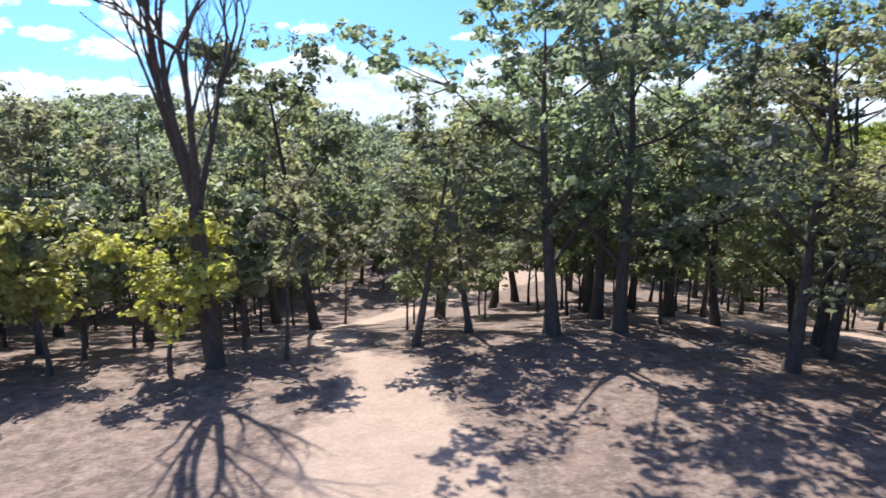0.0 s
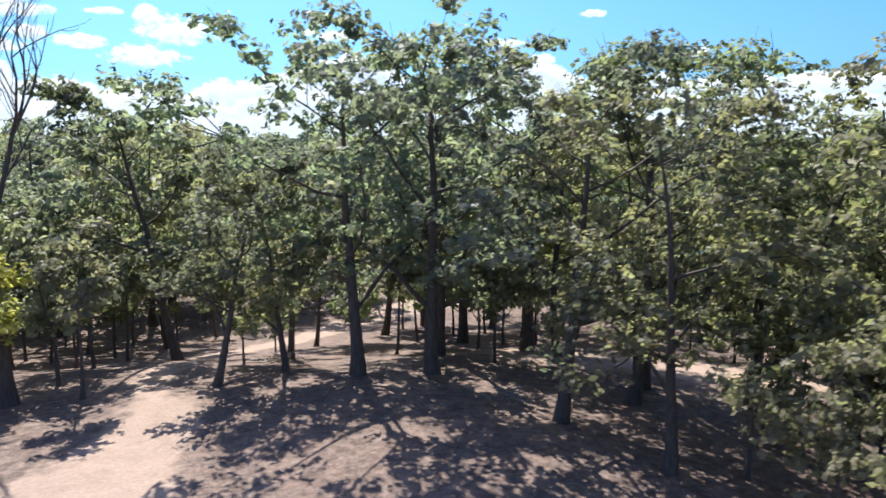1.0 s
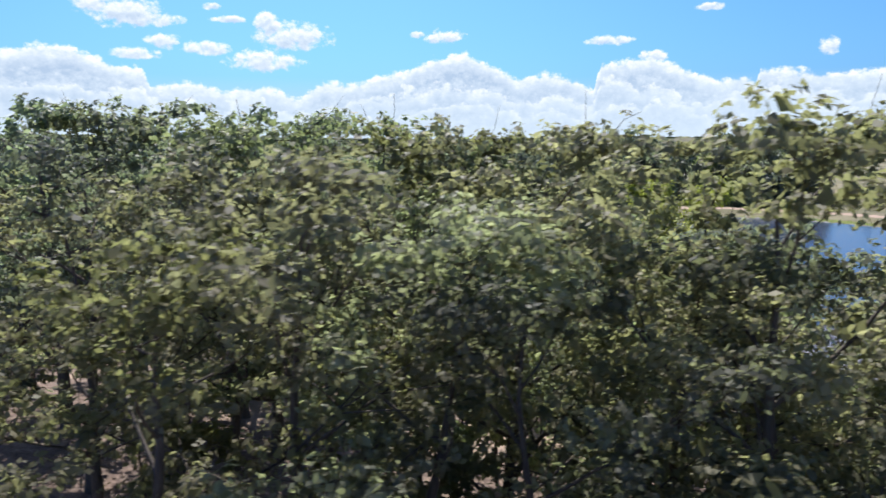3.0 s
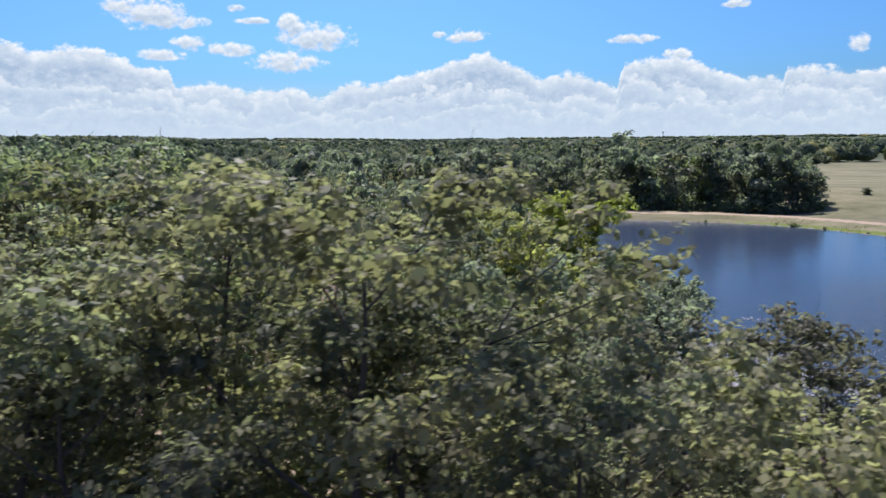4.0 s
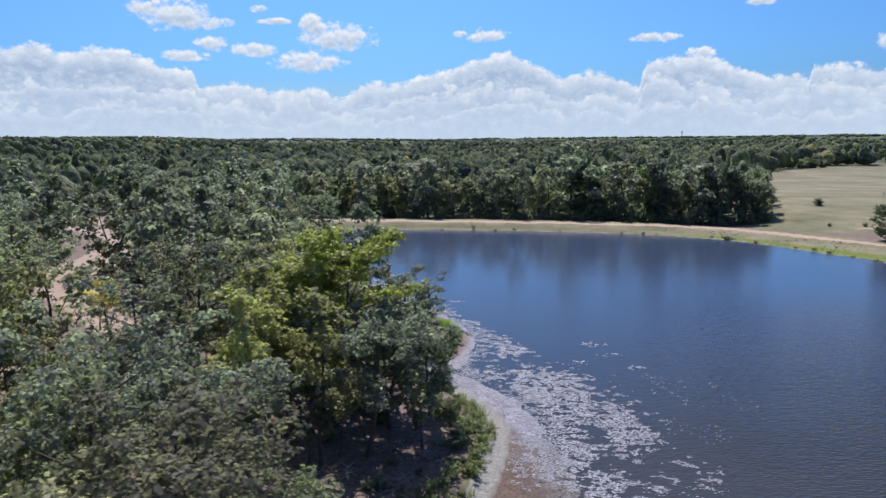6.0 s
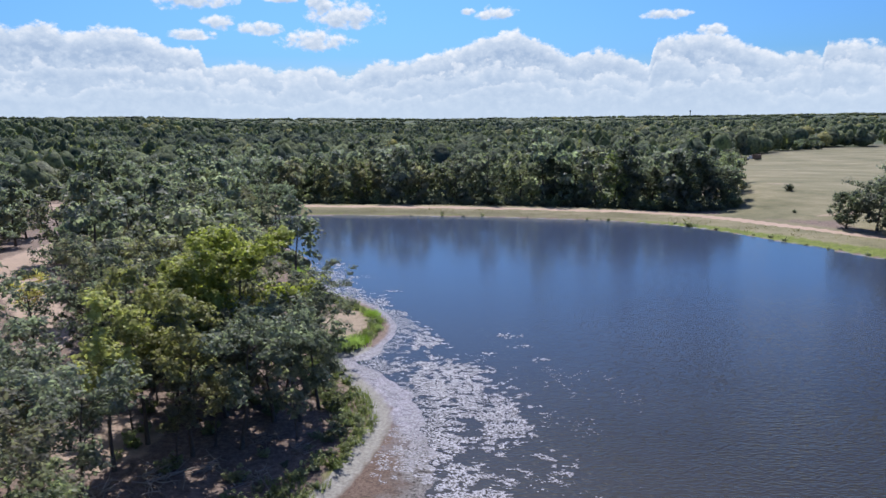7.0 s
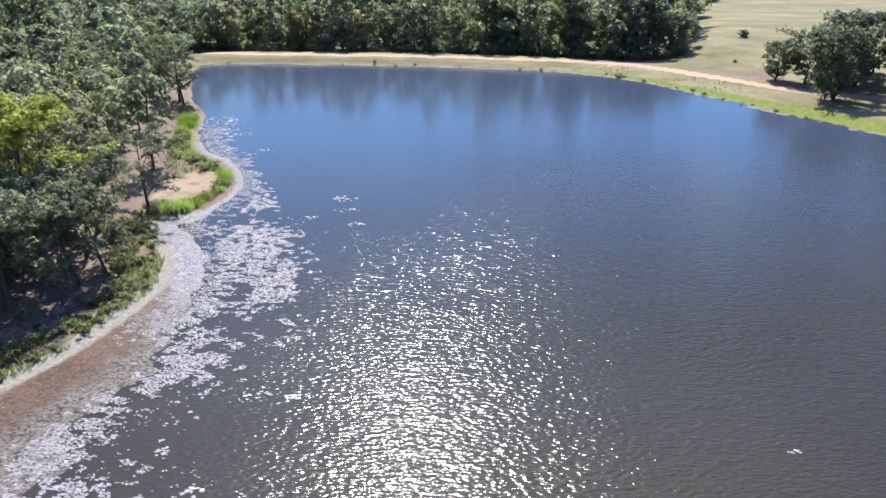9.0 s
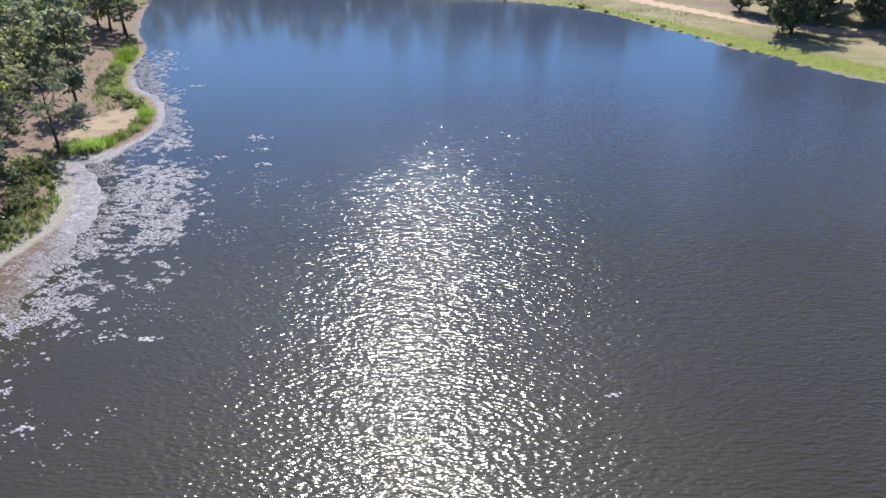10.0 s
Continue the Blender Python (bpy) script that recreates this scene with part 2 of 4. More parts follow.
    silt = n.ramp(pits, [(0.45, (0.016, 0.013, 0.012)), (0.485, (0.10, 0.088, 0.084)), (0.62, (0.22, 0.20, 0.195))])
    mat_ = n.ramp(pits, [(0.40, (0.045, 0.043, 0.06)), (0.47, (0.16, 0.15, 0.18)), (0.6, (0.36, 0.34, 0.385))])
    wander = n.math("SUBTRACT", n.noise(co, 0.35, 5.0, 0.65), 0.5)
    along = n.math("ADD", n.add("ShaderNodeSeparateXYZ", {0: co}).outputs[1], n.math("MULTIPLY", wander, 14.0))
    silt = n.mix(n.add("ShaderNodeMapRange", {0: along, 1: 40.0, 2: 48.0}).outputs[0], silt, mat_)
    brown = n.math("ADD", mask("offshore"), n.math("ADD", n.math("MULTIPLY", wander, 2.2), n.math("MULTIPLY", n.math("MAXIMUM", n.math("SUBTRACT", along, 37.0), 0.0), 0.35)))
    mud = n.mix(n.add("ShaderNodeMapRange", {0: brown, 1: 2.8, 2: 4.6}).outputs[0], mud, silt)
    col = n.mix(mask("mud"), col, mud)
    col = n.mix(mask("scrub"), col, n.ramp(n.noise(co, 0.9, 5.0, 0.65), [(0.3, (0.035, 0.045, 0.022)), (0.7, (0.085, 0.10, 0.048))]))
    p = n.add("ShaderNodeBsdfPrincipled", {"Base Color": col, "Roughness": n.math("SUBTRACT", 0.95, n.math("MULTIPLY", mask("mud"), 0.15)), "Specular IOR Level": 0.25})
    bump = n.add("ShaderNodeBump", {"Strength": 0.6, "Distance": 0.12, "Height": n.math("ADD", n.math("MULTIPLY", grain, 0.5), lumps)})
    n.t.links.new(bump.outputs[0], p.inputs["Normal"])
    n.add("ShaderNodeOutputMaterial", {0: p.outputs[0]})
    return m


def water_material():
    m, n = material("pond_water")
    co = n.add("ShaderNodeTexCoord").outputs["Object"]
    wide = n.noise(n.stretch(co, (0.02, 0.03, 1)), 1.0, 3.0)
    col = n.ramp(wide, [(0.3, (0.027, 0.024, 0.017)), (0.7, (0.042, 0.037, 0.027))])
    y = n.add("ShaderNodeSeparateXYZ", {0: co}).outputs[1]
    # blue of the mirrored sky, put into the base colour towards the dam
    fade = n.add("ShaderNodeMapRange", {0: y, 1: 45.0, 2: 100.0}).outputs[0]
    col = n.mix(fade, col, (0.040, 0.055, 0.094))
    rip = n.noise(n.stretch(co, (0.95, 2.2, 1), (0, 0, 0.15)), 1.0, 0.0)
    chop = n.noise(n.stretch(co, (2.4, 5.0, 1), (0, 0, -0.2)), 1.0, 0.5, 0.5)
    calm = n.ramp(n.noise(n.stretch(co, (0.035, 0.02, 1)), 1.0, 3.0), [(0.3, (0.55, 0.55, 0.55)), (0.65, (1, 1, 1))])
    lee = n.add("ShaderNodeMapRange", {0: y, 1: 40.0, 2: 104.0, 3: 1.0, 4: 0.13}, interpolation_type="SMOOTHSTEP").outputs[0]
    breeze = n.add("ShaderNodeMapRange", {0: n.add("ShaderNodeSeparateXYZ", {0: co}).outputs[0], 1: 24.0, 2: 46.0, 3: 0.35, 4: 1.0}).outputs[0]
    lee = n.math("MULTIPLY", lee, breeze)
    hgt = n.math("ADD", n.math("MULTIPLY", rip, 0.068), n.math("ADD", n.math("MULTIPLY", chop, 0.104), n.math("MULTIPLY", n.noise(n.stretch(co, (5.4, 10.0, 1), (0, 0, 0.1)), 1.0, 0.0), 0.022)))
    hgt = n.math("MULTIPLY", n.math("MULTIPLY", hgt, calm), lee)
    bump = n.add("ShaderNodeBump", {"Strength": 1.0, "Distance": WAVE, "Height": hgt})
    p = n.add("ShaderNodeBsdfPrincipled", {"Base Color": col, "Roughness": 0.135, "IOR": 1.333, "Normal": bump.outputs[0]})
    n.add("ShaderNodeOutputMaterial", {0: p.outputs[0]})
    return m


def plain(name, dark, light, scale=3.0, rough=0.8, metal=0.0, island=False):
    m, n = material(name)
    if island:
        fac = n.add("ShaderNodeNewGeometry").outputs["Random Per Island"]
    else:
        fac = n.noise(n.add("ShaderNodeTexCoord").outputs["Object"], scale, 5.0, 0.65)
    col = n.ramp(fac, [(0.25 * (not island), dark), (1.0 - 0.25 * (not island), light)])
    p = n.add("ShaderNodeBsdfPrincipled", {"Base Color": col, "Roughness": rough, "Metallic": metal})
    n.add("ShaderNodeOutputMaterial", {0: p.outputs[0]})
    return m


def far_leaf_material(name):
    m, n = material(name)
    tint = n.add("ShaderNodeAttribute", attribute_name="tint").outputs["Fac"]
    isl = n.add("ShaderNodeNewGeometry").outputs["Random Per Island"]
    col = n.ramp(tint, [(0.0, (0.068, 0.088, 0.072)), (0.35, (0.125, 0.146, 0.098)), (0.65, (0.175, 0.195, 0.115)), (0.88, (0.215, 0.22, 0.165)), (1.0, (0.31, 0.285, 0.135))])
    col = n.add("ShaderNodeHueSaturation", {"Value": n.math("ADD", 0.85, n.math("MULTIPLY", isl, 0.3)), "Color": col}).outputs[0]
    co = n.add("ShaderNodeTexCoord").outputs["Object"]
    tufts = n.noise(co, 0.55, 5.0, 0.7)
    # shade in the hollows and light on the tops are multiplied into the colour
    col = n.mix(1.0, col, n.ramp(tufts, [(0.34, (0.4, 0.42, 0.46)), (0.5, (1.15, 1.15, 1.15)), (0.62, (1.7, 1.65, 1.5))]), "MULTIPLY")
    bump = n.add("ShaderNodeBump", {"Strength": 1.0, "Distance": 1.6, "Height": tufts})
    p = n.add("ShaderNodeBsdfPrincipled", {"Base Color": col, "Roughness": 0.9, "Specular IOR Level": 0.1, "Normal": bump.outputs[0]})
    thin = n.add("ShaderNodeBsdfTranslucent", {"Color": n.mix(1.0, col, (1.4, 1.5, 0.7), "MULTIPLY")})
    mx = n.add("ShaderNodeMixShader", {0: 0.4, 1: p.outputs[0], 2: thin.outputs[0]})
    n.add("ShaderNodeOutputMaterial", {0: mx.outputs[0]})
    return m


GROUND = ground_material()
WATER = water_material()
FAR_LEAF = far_leaf_material("far_canopy")
PAD = plain("floating_leaves", (0.105, 0.10, 0.12), (0.32, 0.305, 0.345), rough=0.5, island=True)
STICK = plain("dead_wood", (0.16, 0.12, 0.09), (0.42, 0.36, 0.30), rough=0.9, island=True)


# ---- plan of the pond and the land ----
def smooth_line(pts, closed, n=8):
    """A rounded line through the corners of a plan."""
    out, k = [], len(pts)
    for i in range(k if closed else k - 1):
        p0, p1, p2, p3 = (np.array(pts[(i + j) % k if closed else min(max(i + j, 0), k - 1)], float) for j in (-1, 0, 1, 2))
        for s in np.linspace(0, 1, n, endpoint=False):
            out.append(0.5 * (2 * p1 + (p2 - p0) * s + (2 * p0 - 5 * p1 + 4 * p2 - p3) * s * s + (3 * p1 - p0 - 3 * p2 + p3) * s ** 3))
    if not closed:
        out.append(np.array(pts[-1], float))
    return np.array(out)


POND = smooth_line([(14, 18), (14.2, 30.3), (17.0, 37.5), (18.6, 45.3), (17.8, 50.4), (14.4, 56.5), (12.4, 60.1), (14.6, 63), (15.8, 70.5), (11.7, 79.6), (6, 85.5), (1.0, 97),
                    (-1.5, 106), (-9.8, 121), (-18, 141), (-22, 156), (-18, 160.8), (6.9, 159.2), (28.7, 156.8), (54, 151), (65.6, 145.3), (75.1, 136.6), (84, 121.5),
                    (95, 102.5), (104, 90.5), (118, 74), (128, 45), (122, 0), (95, -35), (50, -50), (18, -40), (13, -8)], True)
DAM_ROAD = smooth_line([(-34, 172), (-19.5, 169.5), (5.5, 166.7), (28.4, 164), (55, 158.2), (76.5, 151.5), (87, 139.5), (95, 127.5), (101, 121.5), (112, 114), (130, 100), (150, 70)], False)
WOOD_TRACK = smooth_line([(-34, 0), (-35.5, 12), (-36.0, 18), (-35.3, 23), (-36.5, 28), (-35.5, 36), (-31, 44), (-24, 52), (-15.6, 59.8), (-26, 73), (-40, 91), (-47, 116), (-52, 141), (-66, 158), (-84, 168)], False)


def line_dist(x, y, line, closed=False):
    best = np.full(x.shape, 1e9)
    ends = np.roll(line, -1, 0) if closed else line[1:]
    for a, b in zip(line, ends):
        d = b - a
        t = np.clip(((x - a[0]) * d[0] + (y - a[1]) * d[1]) / (d @ d + 1e-9), 0, 1)
        best = np.minimum(best, (x - a[0] - t * d[0]) ** 2 + (y - a[1] - t * d[1]) ** 2)
    return np.sqrt(best)


def in_pond(x, y):
    inside = np.zeros(x.shape, bool)
    for a, b in zip(POND, np.roll(POND, -1, 0)):
        c = (a[1] > y) != (b[1] > y)
        inside ^= c & (x < (b[0] - a[0]) * (y - a[1]) / (b[1] - a[1] + 1e-12) + a[0])
    return inside


def step(v, a, b):
    t = np.clip((v - a) / (b - a), 0, 1)
    return t * t * (3 - 2 * t)


def waves(x, y, s, seed=0):
    """Soft made-up unevenness between about -1 and 1."""
    k = seed * 1.7
    return (np.sin(x / s + 1.3 * np.sin(y / s * 0.7 + k) + k) + np.sin(y / s * 1.1 + 1.1 * np.sin(x / s * 0.8 + 2 * k) + 2.1 * k) + 0.5 * np.sin((x + y) / s * 2.3 + k)) / 2.5


def mud_width(x, y):
    return np.where((x < 40) & (y < 100), np.interp(y, [0, 24, 31, 38, 46, 54, 60, 66, 80, 95], [9, 8.6, 7.4, 5.4, 3.4, 2.6, 2.2, 0.8, 1.6, 0.5]), 0.4)


def height(x, y):
    x, y = np.atleast_1d(np.asarray(x, float)), np.atleast_1d(np.asarray(y, float))
    d = line_dist(x, y, POND, True)
    inside = in_pond(x, y)
    r = np.hypot(x - 20, y - 60)
    west = (0.12 + 6.1 * step(d, 0, 44)) * (1 - 0.72 * step(y, 23, 50)) + 0.25 * step(d, 0.3, 2.0) + 0.12 * waves(x, y, 2.2) * step(d, 1, 4) + 0.35 * waves(x, y, 9, 2) * step(d, 4, 14)
    dam = 1.25 * step(d, 0.2, 5) - 1.1 * step(d, 11, 20) + 0.8 * step(d, 24, 70) + 0.08 * waves(x, y, 3, 4)
    east = 1.0 * step(d, 0.2, 7) + 3.6 * step(d, 14, 55) - 2.2 * step(d, 70, 200) + 0.1 * waves(x, y, 3, 5) + 0.5 * waves(x, y, 23, 6) * step(d, 15, 60)
    wn = step(y - 0.35 * x, 108, 140)
    we = step(x - 0.25 * (y - 150), 74, 98) * step(x, 40, 80)
    h = west * (1 - wn) + dam * wn
    h = h * (1 - we) + east * we
    far = step(r, 250, 1200)
    ang = np.arctan2(x, y)
    hills = 3 + 3.5 * waves(x, y, 160, 3) + 22 * step(r, 900, 3800) + 14 * step(r, 350, 900) * step(-ang, 0.22, 0.55) + 9 * step(r, 800, 2200) * waves(x, y, 420, 7)
    h = h * (1 - far) + hills * far
    mw = mud_width(x, y) * (1 + 0.2 * waves(x, y, 2.6, 8) + 0.2 * waves(x, y, 0.7, 13))
    bed = np.where(d < mw, 0.1 * (1 - d / mw), -0.09 * (d - mw)) + 0.02 * waves(x, y, 0.9, 9)
    return np.where(inside, np.maximum(bed, -1.6), h)


def spaced(lo, hi, fine_lo, fine_hi, fine, grow=1.09):
    mid = list(np.arange(fine_lo, fine_hi + 1e-6, fine))
    for sign, edge, out in ((-1, fine_lo, lo), (1, fine_hi, hi)):
        s, p, more = fine, edge, []
        while (p - out) * sign < 0:
            s *= grow
            p += sign * s
            more.append(p)
        mid = more[::-1] + mid if sign < 0 else mid + more
    return np.array(mid)


def grid_mesh(name, xs, ys, zfun):
    X, Y = np.meshgrid(xs, ys)
    Z = zfun(X.ravel(), Y.ravel())
    co = np.column_stack([X.ravel(), Y.ravel(), Z])
    nx, ny = len(xs), len(ys)
    i = (np.arange(ny - 1)[:, None] * nx + np.arange(nx - 1)[None]).ravel()
    return soup(name, co, np.column_stack([i, i + 1, i + nx + 1, i + nx])), co


def soup(name, co, quads, smooth=True):
    """A mesh of four-cornered faces from arrays."""
    me = bpy.data.meshes.new(name)
    me.vertices.add(len(co))
    me.vertices.foreach_set("co", np.asarray(co, np.float32).ravel())
    k = quads.shape[1]
    me.loops.add(quads.size)
    me.loops.foreach_set("vertex_index", quads.astype(np.int32).ravel())
    me.polygons.add(len(quads))
    me.polygons.foreach_set("loop_start", np.arange(0, quads.size, k, dtype=np.int32))
    me.polygons.foreach_set("use_smooth", np.full(len(quads), smooth))
    me.update(calc_edges=True)
    return me


def attribute(me, name, values):
    a = me.attributes.new(name, "FLOAT", "POINT")
    a.data.foreach_set("value", np.asarray(values, np.float32))


def finer(v, lo, hi):
    """Halves the spacing between lo and hi."""
    half = (v[1:] + v[:-1]) / 2
    return np.sort(np.concatenate([v, half[(half > lo) & (half < hi)]]))


xs = finer(finer(spaced(-4700, 4700, -62, 112, 1.5, 1.15), -42, 24), 8, 22)
ys = finer(finer(spaced(-1500, 4700, 8, 176, 1.4, 1.15), 12, 86), 26, 66)
me, co = grid_mesh("ground", xs, ys, height)
gx, gy = co[:, 0], co[:, 1]
gd, gin = line_dist(gx, gy, POND, True), in_pond(gx, gy)
gtrack, groad = line_dist(gx, gy, WOOD_TRACK), line_dist(gx, gy, DAM_ROAD)
FIELD = np.array([(80, 150), (100, 140), (104, 116), (125, 96), (200, 60), (700, 300), (420, 520), (297, 466), (248, 452), (163, 361), (131, 303), (103, 200), (88, 168)], float)


def in_poly(x, y, poly):
    inside = np.zeros(np.shape(x), bool)
    for a, b in zip(poly, np.roll(poly, -1, 0)):
        c = (a[1] > y) != (b[1] > y)
        inside ^= c & (x < (b[0] - a[0]) * (y - a[1]) / (b[1] - a[1] + 1e-12) + a[0])
    return inside


PATCH = np.array([(78, 330), (96, 326), (128, 425), (112, 440), (84, 372)], float)
width = np.interp(gy, [0, 17, 24, 34, 45, 60, 75, 140, 170], [2.6, 2.2, 0.9, 0.8, 1.4, 2.0, 2.6, 8, 11])
attribute(me, "sand", step(width + 1.0 - gtrack, 0, 2.0) + step(3.2 - np.hypot((gx + 13) / 5.0, (gy - 30.5) / 1.6), 0, 2) + 0.62 * step(1 - np.hypot((gx - 10.8) / 3.4, (gy - 70.5) / 6.5), 0, 0.15) * ~gin + step(4 - np.hypot((gx - 0.6), (gy - 41) / 1.4), 0, 2))
scar = step(1 - np.hypot((gx - 104) / 11, (gy - 145) / 3.2), 0, 0.8) * 0.55 + step(1 - np.hypot((gx - 108) / 16, (gy - 186 - 0.15 * gx + 16) / 2.0), 0, 0.8) * 0.6
attribute(me, "road", np.maximum(step(2.1 - groad, 0, 0.9), scar) * ~gin)
dry = (in_poly(gx, gy, FIELD) | in_poly(gx, gy, PATCH)) * 1.0
dry = np.maximum(dry, step(18 - gd, 0, 3) * (gx > 70) * ~gin)
dry = np.maximum(dry, step(gy + 0.6 * np.maximum(gx - 60, 0), 140, 150) * step(14 - gd, 0, 3) * ~gin)
spot = step(1 - np.hypot((gx - 10.8) / 3.4, (gy - 70.5) / 6.5), 0, 0.15) * ~gin
attribute(me, "dry", np.clip(dry + 0.35 * spot, 0, 1) * (gd > 0.3))
east = step(gx + gy, 150, 185)
green = east * step(np.interp(gx, [60, 100], [2.4, 6.0]) - gd, 0, 2) * ~gin * step(gx, 45, 70) + 0.6 * ~gin * step(2.6 - gd, 0, 1.5) * (gx < 25) * step(gd, 0.5, 1.2) * (gy > 20)
green = np.maximum(green, 0.75 * step(4.0 - gd, 0, 2) * (gx < 20) * (gy > 76) * (gy < 108) * ~gin)
attribute(me, "green", green)
attribute(me, "beach", np.where(gin, step(0.75 - gd, 0, 0.4), step(1.5 - gd, 0, 0.6)) * (gx < 40) * (gy < 64))
scrub = np.maximum(step(gy - np.interp(gx, [-40, -22, 13, 43, 70, 86], [186, 181, 175, 171, 166, 162]), 0, 2) * (gx < 90), np.maximum(step(gy, 200, 206), step(-gx, 100, 115))) * ~in_poly(gx, gy, FIELD) * ~in_poly(gx, gy, PATCH)
attribute(me, "scrub", scrub * (line_dist(gx, gy, WOOD_TRACK) > 12))
attribute(me, "mud", np.where(gin, step(gd, 0.25, 0.6), 0))
attribute(me, "offshore", np.where(gin, gd, 0))
me.materials.append(GROUND)
tagged(new("ground", me), "pinkish sandy woodland ground with leaf litter and dry grass", "ground", kind="structure")

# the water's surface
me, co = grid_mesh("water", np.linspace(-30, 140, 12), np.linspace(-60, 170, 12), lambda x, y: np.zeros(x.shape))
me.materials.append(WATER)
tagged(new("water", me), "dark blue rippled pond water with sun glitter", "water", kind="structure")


# ---- building helpers ----
def part(name, me, mat, parent, label=""):
    ob = new(name, me)
    if mat is not None and not me.materials:
        me.materials.append(mat)
    ob.parent = parent
    return tagged(ob, label)


def tube(path, radii, sides=7):
    """Corners and faces of a tapered tube along a path."""
    path = np.asarray(path, float)
    rings = []
    for i, (p, r) in enumerate(zip(path, radii)):
        d = path[min(i + 1, len(path) - 1)] - path[max(i - 1, 0)]
        d /= np.linalg.norm(d) + 1e-9
        u = np.cross(d, (0.3, 1, 0.1) if abs(d[2]) > 0.5 else (0, 0, 1))
        u /= np.linalg.norm(u) + 1e-9
        v = np.cross(d, u)
        a = np.arange(sides) * 2 * np.pi / sides
        rings.append(p + r * (np.cos(a)[:, None] * u + np.sin(a)[:, None] * v))
    n = len(path)
    i = (np.arange(n - 1)[:, None] * sides + np.arange(sides)[None]).ravel()
    j = (np.arange(n - 1)[:, None] * sides + (np.arange(sides)[None] + 1) % sides).ravel()
    return np.concatenate(rings), np.column_stack([i, j, j + sides, i + sides])


def joined(pieces):
    co, faces, k = [], [], 0
    for c, q in pieces:
        co.append(c)
        faces.append(q + k)
        k += len(c)
    return np.concatenate(co), np.concatenate(faces)


def leaves(rng, centres, per, spread, size, up=0.6, squash=0.72):
    """Many small pointed leaves, gathered in tufts over rounded clumps round the centres."""
    k = len(centres)
    bunch = 7 if size < 0.4 else 3
    tufts = max(1, round(per / bunch))
    c = np.repeat(np.asarray(centres), tufts, 0)
    n = len(c)
    off = rng.normal(0, 1, (n, 3))
    off /= np.linalg.norm(off, axis=1, keepdims=True)
    off[:, 2] = np.where(off[:, 2] < -0.3, -0.3 * rng.uniform(0, 1, n), off[:, 2]) * squash
    reach = np.repeat(spread * rng.uniform(0.65, 1.35, k), tufts)[:, None] * rng.uniform(0.5, 1.05, (n, 1)) ** 0.4
    c = np.repeat(c + off * reach, bunch, 0)
    out = np.repeat(off, bunch, 0)
    n = len(c)
    inner = rng.uniform(0, 1, (n, 1)) < 0.08
    jit = rng.normal(0, 1, (n, 3))
    jit /= np.linalg.norm(jit, axis=1, keepdims=True)
    c = np.where(inner, c - out * 0.45 * spread, c + jit * size * (0.95 if size < 0.4 else 0.8) * rng.uniform(0.5, 1.2, (n, 1)) * np.array([1, 1, 0.7]))
    normal = rng.normal(0, 0.4, (n, 3)) + 0.7 * out + 0.45 * jit + np.array([0, 0, up])
    normal /= np.linalg.norm(normal, axis=1, keepdims=True)
    u = np.cross(normal, rng.normal(0, 1, (n, 3)))
    u /= np.linalg.norm(u, axis=1, keepdims=True) + 1e-9
    v = np.cross(normal, u)
    s = size * rng.uniform(0.65, 1.3, (n, 1)) * np.where(inner, 1.8, 1.0)
    bend = normal * s * rng.uniform(-0.15, 0.25, (n, 1))
    co = np.stack([c - u * s * 0.55, c + v * s * 0.38 + bend, c + u * s * 0.6, c - v * s * 0.38 + bend], 1).reshape(-1, 3)
    # sprays in the shaded heart of each clump
    per, wide = (8, 0.2) if size < 0.14 else (5, 0.22) if size < 0.16 else (8, 0.22) if size < 0.2 else (7, 0.28) if size < 0.4 else (4, 0.3)
    m = per * k
    d = rng.normal(0, 1, (m, 3))
    d /= np.linalg.norm(d, axis=1, keepdims=True)
    c = np.repeat(np.asarray(centres), per, 0) + d * spread * rng.uniform(0.1, 0.6, (m, 1)) * np.array([1, 1, squash])
    u = np.cross(d, rng.normal(0, 1, (m, 3)))
    u /= np.linalg.norm(u, axis=1, keepdims=True) + 1e-9
    v = np.cross(d, u) * spread * wide * 0.6
    u = u * spread * wide
    heart = np.stack([c - u, c + v, c + u * 1.1, c - v], 1).reshape(-1, 3)
    co = np.vstack([co, heart])
    return co, np.arange(len(co)).reshape(-1, 4)


def bent(rng, start, direction, length, n, wobble, lift=0.0):
    p, d, out = np.array(start, float), np.array(direction, float), [np.array(start, float)]
    for _ in range(n):
        d = d + rng.normal(0, wobble, 3) + np.array([0, 0, lift])
        d /= np.linalg.norm(d)
        p = p + d * length / n
        out.append(p.copy())
    return np.array(out)


